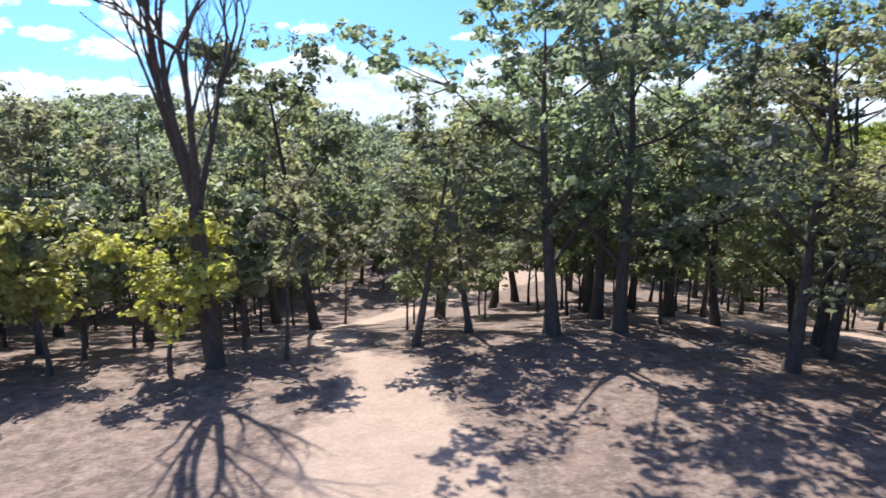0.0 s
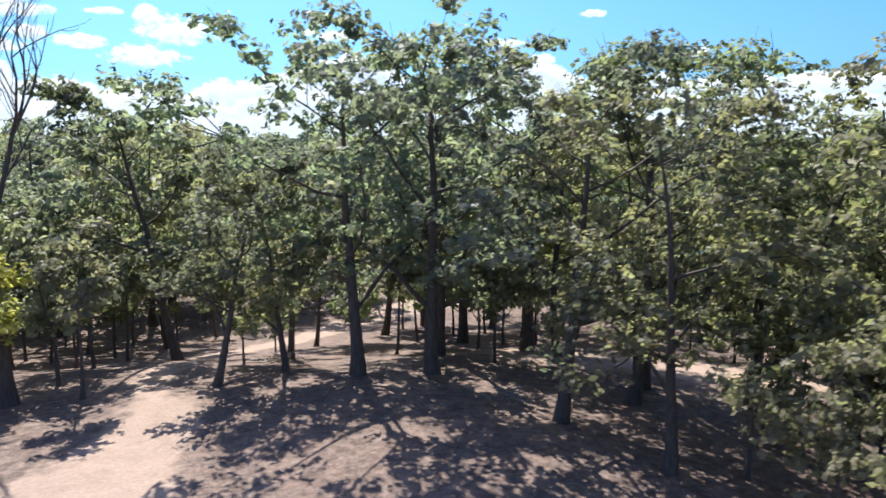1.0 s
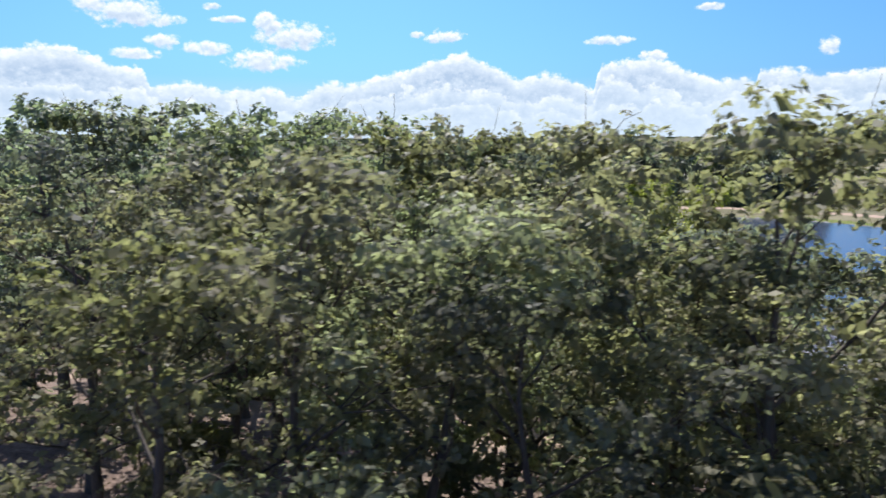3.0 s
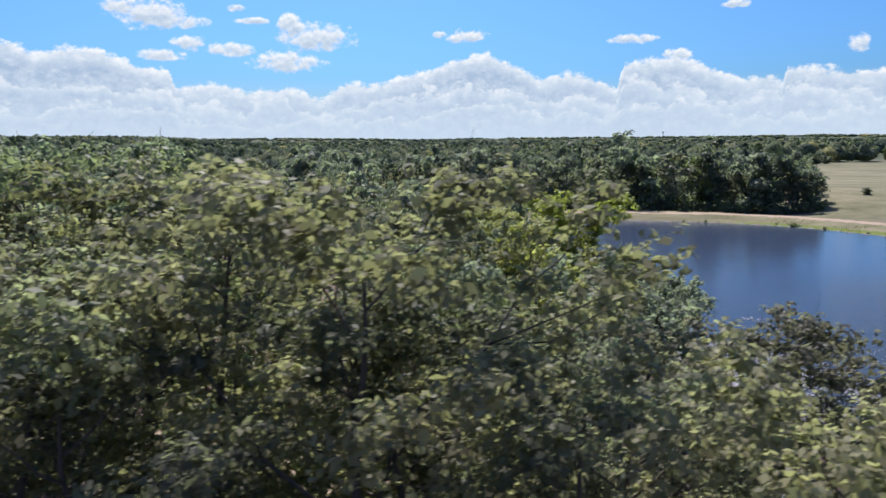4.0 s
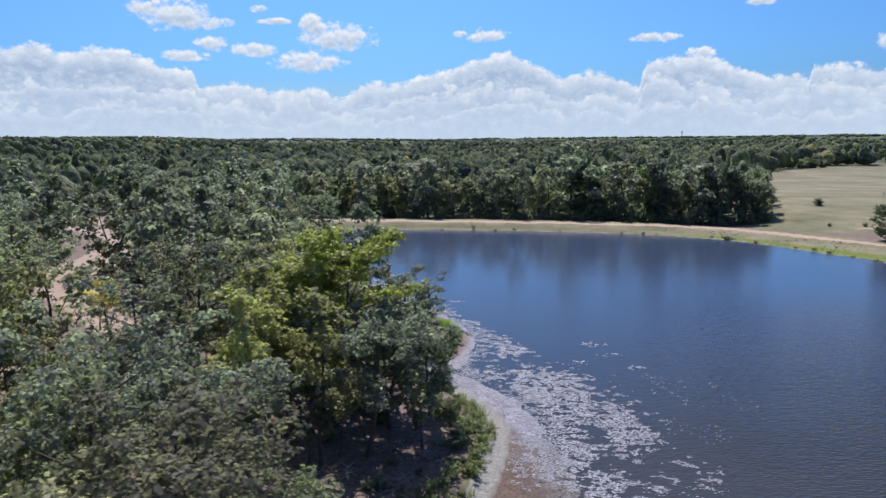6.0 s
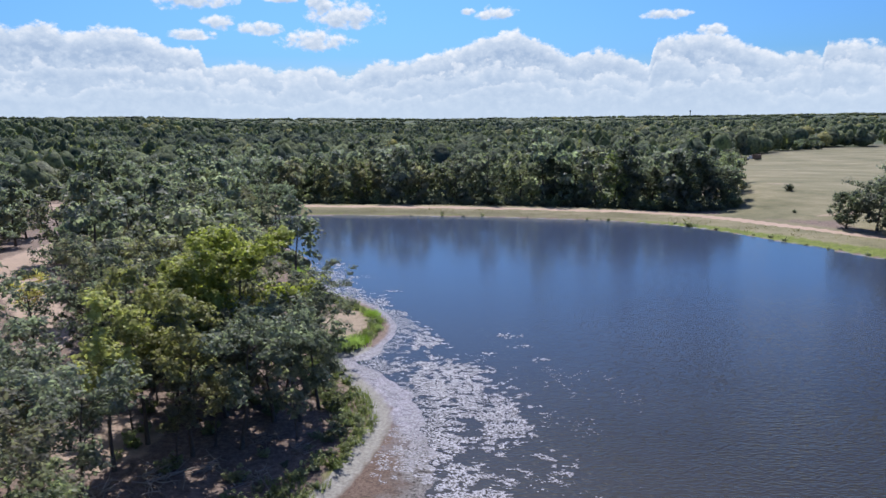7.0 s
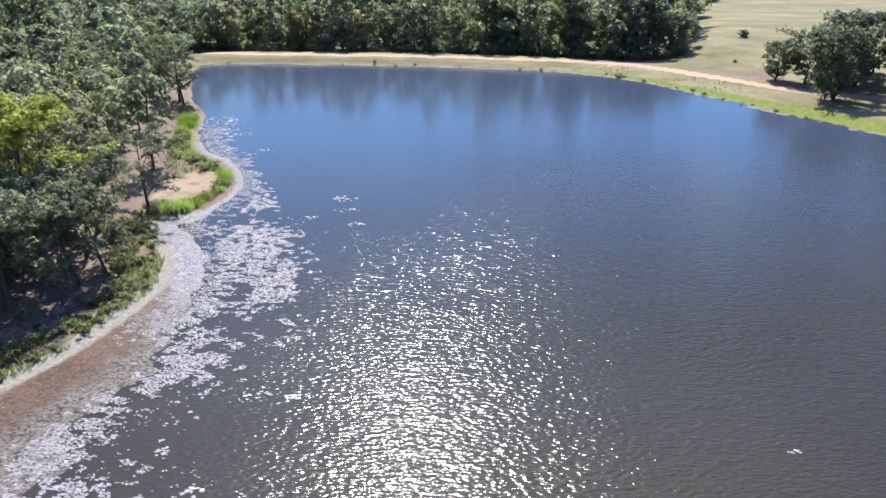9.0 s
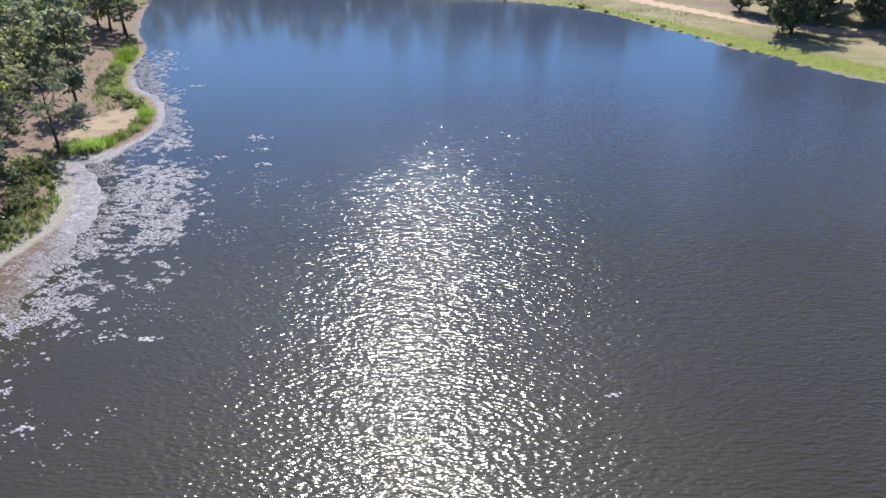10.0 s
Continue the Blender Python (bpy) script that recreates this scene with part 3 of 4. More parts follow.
def make_tree(name, seed, tall, wide, bare, n_leaf, leaf, leaf_mat, bark, label, limbs=7, trunk_r=0.2, clumps=70, wobble=0.06, spread=0.55, group="woodland trees", top=1.0, twigs=3):
    """A tree about 'tall' high with a crown 'wide' in radius that begins 'bare' above the ground."""
    rng = np.random.default_rng(seed)
    tree = tagged(new(name), label, "tree", group)
    stem = bent(rng, (0, 0, -0.4), (rng.normal(0, 0.05), rng.normal(0, 0.05), 1), tall * 0.86 + 0.4, 9, wobble, 0.05)
    zs = np.linspace(0, 1, len(stem))
    rad = trunk_r * (1 - 0.86 * zs) * (1 + 0.55 * np.exp(-zs * 16))
    me = soup("trunk", *tube(stem, rad, 8 if twigs > 2 else 6))
    part("trunk", me, bark, tree)
    tips = []
    for i in range(limbs):
        f = bare / tall * 0.8 + (0.84 - bare / tall * 0.8) * (i + rng.uniform(0.1, 0.9)) / limbs
        k = min(int(f / 0.86 * 9), 8)
        at = stem[k] + (stem[k + 1] - stem[k]) * (f / 0.86 * 9 - k if f < 0.86 else 0)
        a = i * 2.4 + rng.uniform(-0.5, 0.5)
        crown_f = np.clip((f * tall - bare * 0.6) / (tall - bare * 0.6), 0, 1)
        reach = wide * (0.62 + 0.55 * math.sin(math.pi * min(crown_f + 0.15, 1))) * rng.uniform(0.75, 1.1)
        d = np.array([math.cos(a), math.sin(a), rng.uniform(0.35, 0.95)])
        d /= np.linalg.norm(d)
        limb = bent(rng, at, d, reach * 1.1, 5, 0.14, 0.05)
        r0 = trunk_r * 0.42 * (1.15 - f)
        pieces = [tube(limb, np.linspace(r0, r0 * 0.25, 6), 5 if twigs > 2 else 4)]
        tips += [limb[3], limb[4], limb[5]]
        for _ in range(twigs):
            k2 = rng.integers(2, 5)
            dd = limb[k2 + 1 if k2 < 5 else 5] - limb[k2] + rng.normal(0, 0.6, 3)
            tw = bent(rng, limb[k2], dd / np.linalg.norm(dd), reach * rng.uniform(0.4, 0.7), 3, 0.2, 0.08)
            pieces.append(tube(tw, np.linspace(r0 * 0.45, r0 * 0.12, 4), 3))
            tips += [tw[2], tw[3]]
        part("limb", soup("limb", *joined(pieces)), bark, tree)
    if n_leaf:
        tips = np.array(tips)
        mid = np.array([stem[6][0], stem[6][1], (tall + bare) / 2])
        while len(tips) < clumps:
            v = rng.normal(0, 1, 3)
            v = v / np.linalg.norm(v) * rng.uniform(0.55, 1.0) ** 0.5
            low = 0.75 if v[2] < 0 else top
            tips = np.vstack([tips, mid + v * np.array([wide * low, wide * low, (tall - bare) / 2 * 1.02])])
        tips[:, 2] = np.clip(tips[:, 2], bare, tall - 0.8 * spread)
        part("crown", soup("crown", *leaves(rng, tips, max(1, n_leaf // len(tips)), spread, leaf)), leaf_mat, tree)
    return tree


used = {}


def plant(proto, x, y, size=1.0, turn=0.0, sink=0.05, tilt=(0, 0), stretch=1.0):
    """Puts a tree or shrub on the ground: the first is moved there, the next are copies."""
    z = float(height(x, y)[0]) - sink
    m = pose(x, y, z, tilt[0], tilt[1], math.degrees(turn)) @ Matrix.Diagonal((size, size, size * stretch, 1))
    if proto.name in used:
        return copy_thing(proto, m)
    used[proto.name] = True
    proto.matrix_basis = m
    return proto


# ---- trees near the flight line ----
GREEN_LABEL = "dark green oak tree with a rough trunk on sandy ground"
OLIVE_LABEL = "olive green oak tree with a slim dark trunk"
TALL_LABEL = "tall narrow oak tree with a dark trunk"


def kinds_of(count, leaf, spread, clumps, twigs):
    """Five forms of oak, with so many leaves of that size."""
    return [make_tree("oak_tree", 11, 12.0, 4.1, 2.7, count, leaf, OAK, BARK, GREEN_LABEL, 9, 0.24, clumps, spread=spread, twigs=twigs),
            make_tree("oak_tree", 12, 12.6, 4.5, 3.0, count, leaf, OAK_B, BARK, GREEN_LABEL, 9, 0.26, clumps, spread=spread, twigs=twigs),
            make_tree("oak_tree", 13, 11.0, 3.6, 2.4, count, leaf, OAK_C, BARK, OLIVE_LABEL, 8, 0.2, clumps, spread=spread, twigs=twigs),
            make_tree("oak_tree", 14, 12.0, 3.1, 3.3, int(count * 0.8), leaf, OAK, BARK, TALL_LABEL, 8, 0.2, clumps - 14, spread=spread, twigs=twigs),
            make_tree("oak_tree", 15, 11.4, 4.1, 2.5, count, leaf, OAK_C, BARK, OLIVE_LABEL, 9, 0.22, clumps, spread=spread, twigs=twigs)]


airy = kinds_of(5800, 0.155, 0.72, 90, 3)
near = kinds_of(5600, 0.198, 0.78, 88, 3)
wood = kinds_of(3300, 0.25, 0.82, 78, 1)
lime = make_tree("yellow_green_tree", 21, 12.9, 4.0, 4.2, 9000, 0.23, LIME_DEEP, BARK, "tall yellow-green tree standing out of the wood", 10, 0.22, 92, spread=0.88, group="yellow-green trees")
grey = make_tree("grey_green_tree", 22, 10.6, 2.9, 3.8, 5600, 0.199, GREY, BARK, "grey-green bushy tree beside the pond's bank", 9, 0.17, 66, spread=0.85, group="bank trees")
slim_lime = make_tree("slim_tree", 29, 11.2, 1.9, 5.0, 3000, 0.2, LIME_DEEP, BARK, "slim yellow-green tree with a long bare trunk", 7, 0.13, 46, spread=0.72, group="yellow-green trees")
slim = make_tree("slim_tree", 23, 10.6, 1.7, 4.6, 1500, 0.27, OAK_C, BARK, "slim young tree with a long bare trunk", 6, 0.13, 40, spread=0.75, group="young trees")
young = make_tree("young_tree", 24, 6.2, 1.6, 1.5, 900, 0.26, OAK, BARK, "small young tree under the taller oaks", 6, 0.085, 40, spread=0.6, group="young trees")
scrubby = make_tree("young_tree", 27, 6.6, 2.1, 1.4, 3400, 0.15, OAK_C, BARK, "bushy olive young tree among taller oaks", 7, 0.09, 46, spread=0.62, group="young trees")
sapling = make_tree("yellow_sapling", 25, 5.4, 1.7, 1.8, 2200, 0.19, LIME, BARK, "yellow-green young tree beside the track", 6, 0.1, 44, spread=0.68, group="yellow-green trees")


def make_dead_tree(seed, tall, label, bark):
    """A bare tree: the trunk forks low into steep limbs, which fork again and again."""
    g = np.random.default_rng(seed)
    tree = tagged(new("dead_tree"), label, "tree", "dead trees")
    stem = bent(g, (0, 0, -0.4), (0.02, 0, 1), tall * 0.4 + 0.4, 5, 0.04)
    part("trunk", soup("trunk", *tube(stem, np.linspace(0.34, 0.22, 6), 9)), bark, tree)

    def fork(pieces, at, d, length, r, depth):
        p = bent(g, at, d, length, 4, 0.13, 0.06)
        pieces.append(tube(p, np.linspace(r, r * 0.5, 5), 6 if depth > 1 else 4))
        if depth:
            for k in (2, 3, 4, 4):
                dd = p[k] - p[k - 1]
                dd = dd / np.linalg.norm(dd) + g.normal(0, 0.45, 3) + np.array([0, 0, 0.12])
                fork(pieces, p[k], dd / np.linalg.norm(dd), length * g.uniform(0.42, 0.7), r * 0.42, depth - 1)
    for i in range(5):
        a = i * 2.4 + 0.4
        d = np.array([math.cos(a) * 0.32, math.sin(a) * 0.32, 1.0])
        pieces = []
        fork(pieces, stem[-1 - i % 2], d / np.linalg.norm(d), tall * g.uniform(0.34, 0.42), 0.14, 3 if i < 4 else 2)
        part("limb", soup("limb", *joined(pieces)), bark, tree)
    return tree


dead = make_dead_tree(26, 13.0, "bare dead tree with dark forked limbs", BARK)
dead_pale = make_dead_tree(28, 11.0, "bare dead tree with forked grey limbs", BARK_PALE)
full = [make_tree("oak_tree", 16, 11.6, 3.9, 1.7, 10500, 0.134, OAK_C, BARK, OLIVE_LABEL, 10, 0.2, 104, spread=0.74),
        make_tree("oak_tree", 17, 11.0, 3.6, 1.5, 10200, 0.134, OAK, BARK, "bushy green oak tree with low branches", 10, 0.2, 102, spread=0.74)]

rng = np.random.default_rng(5)
placed = []


def stand(proto, x, y, size=1.0, **kw):
    placed.append((x, y))
    return plant(proto, x, y, size, rng.uniform(0, 6.28), tilt=(rng.normal(0, 1.2), rng.normal(0, 1.2)), **kw)


# stems whose feet can be seen
for x, y, k, s in ((-36.8, 34.7, 3, 1.14), (-33.9, 25.9, 3, 0.64), (-31.5, 27.2, 2, 0.7), (-28.9, 25.6, 1, 0.99), (-26.1, 25.8, 1, 1.05), (-25.2, 29.8, 0, 1.1),
                   (-22.9, 20.9, 1, 0.9), (-21.2, 17.3, 2, 0.93), (-17.9, 25.2, 0, 1.08), (-20.5, 31.8, 1, 1.12), (-20.1, 28.6, 4, 0.95), (-16.6, 27.9, 2, 1.05), (-47.3, 31.2, 4, 0.85),
                   (-44.2, 34.5, 1, 0.85), (-19.2, 23.4, 4, 1.08), (-14.2, 23.6, 0, 1.04), (-15.4, 21.2, 3, 0.93), (-17.2, 12.9, 4, 0.98)):
    stand(airy[k] if x > -24 and y < 29 else near[k], x, y, s)
for x, y, k, s in ((-14.9, 15.0, 0, 1.06), (-13.2, 13.4, 1, 1.06), (-9.0, 12.8, 1, 0.96), (-5.4, 13.6, 0, 1.22), (-2.7, 14.8, 1, 1.1), (0.5, 14.4, 0, 1.05), (5.0, 12.4, 0, 1.12), (8.8, 12.4, 1, 1.12), (7.0, 16.2, 0, 1.04), (2.6, 18.2, 1, 1.0), (4.6, 22.6, 0, 0.95),
                   (-9.5, 19.8, 0, 1.14), (-12.6, 20.6, 0, 1.08), (-5.0, 18.0, 0, 0.98), (-1.4, 22.8, 1, 1.04), (8.6, 20.6, 1, 0.85)):
    stand(full[k], x, y, s)
stand(near[0], -6.4, 24.6, 0.88)
stand(near[1], 0.2, 26.2, 1.0)
stand(dead, -40.3, 25.5, 1.0)
stand(dead_pale, -2.5, 19.0, 0.9)
stand(slim, -38.2, 25.6, 0.62)
for x, y, s in ((-20.3, 12.2, 0.86), (-17.9, 12.8, 0.8), (-15.6, 11.6, 0.9)):
    stand(scrubby, x, y, s)
stand(sapling, -45.4, 26.0, 1.0)
stand(sapling, -41.7, 25.2, 0.95)
stand(sapling, -47.6, 27.5, 0.9)
stand(slim, -35.3, 39.0, 0.9)
for x, y, s in ((2.8, 37.4, 1.06), (3.2, 41.0, 1.08), (6.7, 40.0, 0.98), (3.8, 46.4, 1.04), (-17.6, 33.2, 0.98)):
    stand(slim_lime, x, y, s)
for x, y, s in ((7.6, 41.5, 0.95), (5.2, 44.5, 1.0), (1.2, 43.0, 0.95), (6.2, 38.6, 0.9), (-0.6, 41.0, 0.9), (8.8, 44.8, 0.9), (-5.7, 53.8, 1.05), (4.6, 48.5, 0.95)):
    stand(slim, x, y, s)
for x, y, s in ((9.4, 41.5, 0.95), (12.4, 46.2, 0.98), (10.4, 46.0, 1.0), (13.2, 48.5, 0.85), (3.9, 31.3, 0.95), (9.8, 51.5, 1.0), (0.6, 33.6, 0.9), (-2.4, 31.0, 0.95), (-3.2, 36.4, 0.9), (6.6, 46.6, 0.95), (3.0, 45.6, 0.9)):
    stand(grey, x, y, s)
stand(near[1], -32.0, 69.5, 1.1)
stand(near[1], -37.5, 68.0, 1.05)
stand(near[1], -6.4, 52.9, 1.0)
stand(near[1], -1.0, 51.0, 0.95)
stand(wood[1], -9.6, 116.2, 0.95)
stand(wood[0], -12.8, 117.5, 0.92)
stand(wood[1], -7.6, 113.4, 0.8)
stand(sapling, -21.5, 66.0, 1.0)
stand(near[1], 10.3, 62.3, 0.72)
stand(lime, 7.6, 49.6, 1.1)
stand(lime, 5.0, 49.0, 0.85)
stand(lime, 1.4, 58.7, 0.85)

# the rest of the wood
hollow = ((-13, 30.5, 5.5), (0.5, 39, 4.0), (-30, 45, 5), (-20, 62, 8), (-12, 52, 5), (-15, 58, 4.5), (-25, 69, 7), (-27, 73, 8), (-33, 82, 8), (9.8, 70.5, 8.0), (-38, 90, 8), (-45, 106, 10), (-50, 126, 11), (-58, 140, 14), (-70, 162, 22), (-90, 170, 20))


def free(x, y, gap):
    if y < (11 if x > -21 else 13) or any(math.hypot(x - a, y - b) < gap for a, b in placed):
        return False
    return not any(math.hypot(x - a, y - b) < r for a, b, r in hollow)


for turns, (x0, x1, y0, y1), gap, kinds in ((1500, (-62, 16, 14, 64), 4.3, near), (130, (-13, 12, 11.2, 16), 2.6, (scrubby,)), (620, (-60, 14, 16, 60), 2.2, (young, young, young, slim))):
    cx, cy = rng.uniform(x0, x1, turns), rng.uniform(y0, y1, turns)
    cd, ct, ci = line_dist(cx, cy, POND, True), line_dist(cx, cy, WOOD_TRACK), in_pond(cx, cy)
    for x, y, d, t, inside in zip(cx, cy, cd, ct, ci):
        if inside or d < 4.5 or t < 2.8 or (y < 24 and -39 < x < -30) or (x > -4 and y > 26.5 and y < 48 and kinds is near) or (x > 0 and 26 < y < 41):
            continue
        if x < -22 and y < 25 or kinds is near and -51 < x < -39 and y < 39:
            continue
        if free(x, y, gap):
            low = (1.0 - 0.06 * float(step(np.array(x), -10, 4))) * (0.9 if y < 20 else 1.0)
            form = rng.integers(len(kinds))
            low *= 0.55 if kinds is near and -16 < x < 0 and 27 < y < 47 else 1.0
            stand(wood[form] if kinds is near and y > 36 else full[form % 2] if kinds is near and x > -13 else kinds[form], x, y, low * rng.uniform(0.86, 1.06) * (1.18 if kinds is near and y > 31 and x < -16 and not -37 < x < -26 else 0.7 if -37 < x < -27 and y > 27 else 1.0))

# trees farther off, with coarser leaves
mid = [make_tree("oak_tree", 31, 12.5, 3.7, 0.2, 1300, 0.62, OAK, BARK, GREEN_LABEL, 5, 0.24, 52, spread=1.25, twigs=1),
       make_tree("oak_tree", 32, 13.5, 3.9, 0.2, 1350, 0.62, OAK_B, BARK, GREEN_LABEL, 5, 0.26, 54, spread=1.3, twigs=1),
       make_tree("oak_tree", 33, 11.0, 3.5, 0.2, 1150, 0.6, OAK_C, BARK, "olive green oak tree in the wood", 5, 0.22, 48, spread=1.25, twigs=1),
       make_tree("grey_green_tree", 34, 10.5, 3.4, 0.2, 1150, 0.58, GREY, BARK, "grey-green willow-like tree in the wood", 5, 0.2, 48, spread=1.25, twigs=1, group="woodland trees"),
       make_tree("pine_tree", 35, 14.0, 2.2, 0.9, 1000, 0.58, OAK_B, BARK, "slender dark green pine tree in the wood", 5, 0.2, 46, spread=1.0, twigs=1)]
lime_far = make_tree("yellow_green_tree", 36, 11.5, 3.0, 1.2, 1150, 0.56, WEED, BARK, "yellow-green tree at the wood's edge", 5, 0.2, 44, spread=1.1, twigs=1, group="yellow-green trees")
big_oak = make_tree("oak_tree", 37, 13.0, 5.4, 0.8, 5000, 0.5, OAK_B, BARK, "broad dark green oak tree on the far bank", 9, 0.32, 150, spread=1.3, group="far bank trees")

# along the pond's west bank and behind the dam
for x, y, k, s in ((-16.5, 120.5, 2, 0.9), (-21.8, 90.8, 1, 0.9), (1.0, 66.0, 0, 0.95), (-1.6, 71.5, 2, 1.0), (-4.0, 78.5, 0, 0.95), (-6.0, 86, 1, 0.9),
                   (-6.5, 95, 2, 0.8), (-12, 104, 0, 0.85), (116, 132, 2, 0.95), (126, 124, 0, 1.0)):
    stand(mid[k], x, y, s)
for x, y, s in ((101.4, 115.0, 0.9), (102.5, 128.5, 0.85), (109, 124, 1.1), (109, 133, 1.0), (115, 116, 1.1), (119, 126, 1.15), (124, 109, 1.15), (98.6, 132.0, 0.62), (66, 173.5, 1.12), (80, 170.5, 1.18), (48, 177.5, 1.1), (87.5, 169.0, 0.85)):
    stand(big_oak, x, y, s)
for i in range(27):
    x = -33 + i * 4.5 + rng.uniform(-1.2, 1.2)
    y = float(np.interp(x, [-40, -22, 13, 43, 70, 86], [188, 184.5, 178.5, 175, 169, 165])) + rng.uniform(0, 3)
    stand(lime_far if i in (6, 15, 18, 21) else mid[rng.choice([0, 1, 3, 3, 4, 2])], x, y, rng.uniform(0.92, 1.28) * (1.0 if x < 52 else rng.choice([0.8, 1.0, 1.15])))
for x, y, s in ((88.5, 167, 0.85), (92.5, 172, 0.8), (90, 178, 0.95), (96, 182, 0.85), (97, 190, 0.9), (101, 199, 0.9)):
    stand(mid[int(s * 100) % 3], x, y, s)
turns = 3000
cx, cy = rng.uniform(-95, 84, turns), rng.uniform(62, 215, turns)
cd, ct, ci = line_dist(cx, cy, POND, True), line_dist(cx, cy, WOOD_TRACK), in_pond(cx, cy)
for x, y, d, t, inside in zip(cx, cy, cd, ct, ci):
    behind = y > np.interp(x, [-40, -22, 13, 43, 70, 86], [182, 187, 181, 178, 172, 168])
    if inside or d < 5 or t < 4.5 or (x > -24 and not behind and y > 118) or (x > -30 and y > 150 and not behind) or len(placed) > 620:
        continue
    if free(x, y, 5.0 if y < 120 else 5.6):
        stand(lime_far if rng.random() < 0.06 else mid[rng.choice([0, 1, 2, 3, 0, 1, 4])], x, y, rng.uniform(0.75, 1.08))

# ---- distant woods ----
def far_woods(name, count, r0, r1, cards, size, seed, label):
    g = np.random.default_rng(seed)
    a = g.uniform(-0.78, 0.80, count * 3)
    r = np.sqrt(g.uniform(r0 ** 2, r1 ** 2, count * 3))
    x, y = 20 + r * np.sin(a), r * np.cos(a)
    keep = (y > 205) & ~in_poly(x, y, FIELD) & ~in_poly(x, y, PATCH) | ((x < -92) & (y > 40))
    x, y = x[keep][:count], y[keep][:count]
    z = height(x, y)
    n = len(x)
    tall, wide = g.uniform(6.5, 14.5, n), 3.2 + 4.4 * g.uniform(0, 1, n) ** 1.6
    if r0 > 1000:
        wide, tall = wide * 3.2, g.uniform(8.0, 10.0, n)
    pine = waves(x, y, 45, 11) > 0.55
    wide = np.where(pine, wide * 0.55, wide)
    tall = np.where(pine, tall * 1.12, tall)
    tint = np.clip(0.42 + 0.22 * waves(x, y, 38, 12) + 0.26 * waves(x, y, 130, 14) + g.normal(0, 0.22, n), 0, 1)
    # a rounded, uneven body for each crown
    sides, levels = 7, ((-0.95, 0.62), (-0.35, 0.95), (0.2, 0.98), (0.62, 0.74), (0.92, 0.36), (1.0, 0.05))
    a_ = np.arange(sides) * 2 * np.pi / sides + g.uniform(0, 6.28, (n, 1))
    rows_ = []
    for up_, out in levels:
        r_ = out * wide[:, None] * g.uniform(0.72, 1.18, (n, sides))
        rows_.append(np.stack([x[:, None] + r_ * np.cos(a_), y[:, None] + r_ * np.sin(a_), (z + tall * 0.52)[:, None] + tall[:, None] * 0.46 * up_ * g.uniform(0.85, 1.1, (n, sides))], 2))
    dome = np.stack(rows_, 1).reshape(-1, 3)
    lv = len(levels)
    q = np.array([(l * sides + i, l * sides + (i + 1) % sides, (l + 1) * sides + (i + 1) % sides, (l + 1) * sides + i) for l in range(lv - 1) for i in range(sides)])
    dome_q = (np.arange(n)[:, None, None] * sides * lv + q[None]).reshape(-1, 4)
    # ragged sprays over it
    v = g.normal(0, 1, (n, cards, 3))
    v /= np.linalg.norm(v, axis=2, keepdims=True)
    v[:, :, 2] = np.abs(v[:, :, 2]) * 1.3 - 0.35
    c = np.stack([x, y, z], 1)[:, None] + v * np.stack([wide, wide, tall * 0.5], 1)[:, None] * g.uniform(0.88, 1.06, (n, cards, 1)) + np.stack([0 * x, 0 * x, tall * 0.52], 1)[:, None]
    normal = v + g.normal(0, 0.3, v.shape) + np.array([0, 0, 0.3])
    normal /= np.linalg.norm(normal, axis=2, keepdims=True)
    u = np.cross(normal, g.normal(0, 1, v.shape))
    u /= np.linalg.norm(u, axis=2, keepdims=True)
    t = np.cross(normal, u)
    s = size * g.uniform(0.6, 1.25, (n, cards, 1))
    quad = np.stack([c - u * s, c + t * s * 0.8, c + u * s, c - t * s * 0.8], 2).reshape(-1, 3)
    me = soup(name, np.vstack([dome, quad]), np.vstack([dome_q, len(dome) + np.arange(len(quad)).reshape(-1, 4)]), True)
    attribute(me, "tint", np.concatenate([np.repeat(tint, sides * lv), np.repeat(tint, cards * 4)]))
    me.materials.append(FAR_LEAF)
    return tagged(new(name, me), label, "woods", kind="stuff")


far_woods("distant_woods", 2300, 190, 560, 26, 0.85, 41, "mixed green woods behind the pond and field")
far_woods("distant_woods", 3000, 540, 1500, 6, 1.7, 42, "mixed green woods stretching to the skyline")
far_woods("distant_woods", 3200, 1400, 4650, 2, 4.0, 43, "dark green woods along the skyline")

# ---- floating leaves, bank plants and litter ----
def floating_leaves(name, rng, x, y, size):
    n = len(x)
    a = np.linspace(0, 2 * np.pi, 7)[:-1][None] + rng.uniform(0, 6.28, (n, 1))
    r = size[:, None] * rng.uniform(0.55, 1.15, (n, 6))
    co = np.stack([x[:, None] + r * np.cos(a) * 1.25, y[:, None] + r * np.sin(a) * 0.85, 0.014 + rng.uniform(0, 0.012, (n, 1)) + rng.normal(0, 0.006, (n, 6))], 2).reshape(-1, 3)
    co[:, 2] = np.maximum(co[:, 2], 0.006)
    co[:, 2] += np.maximum(height(co[:, 0], co[:, 1]), 0)
    me = soup(name, co, np.arange(6 * n).reshape(-1, 6), False)
    me.materials.append(PAD)
    return tagged(new(name, me), "pale floating leaves and weed mats on the pond", "water plants", kind="stuff")


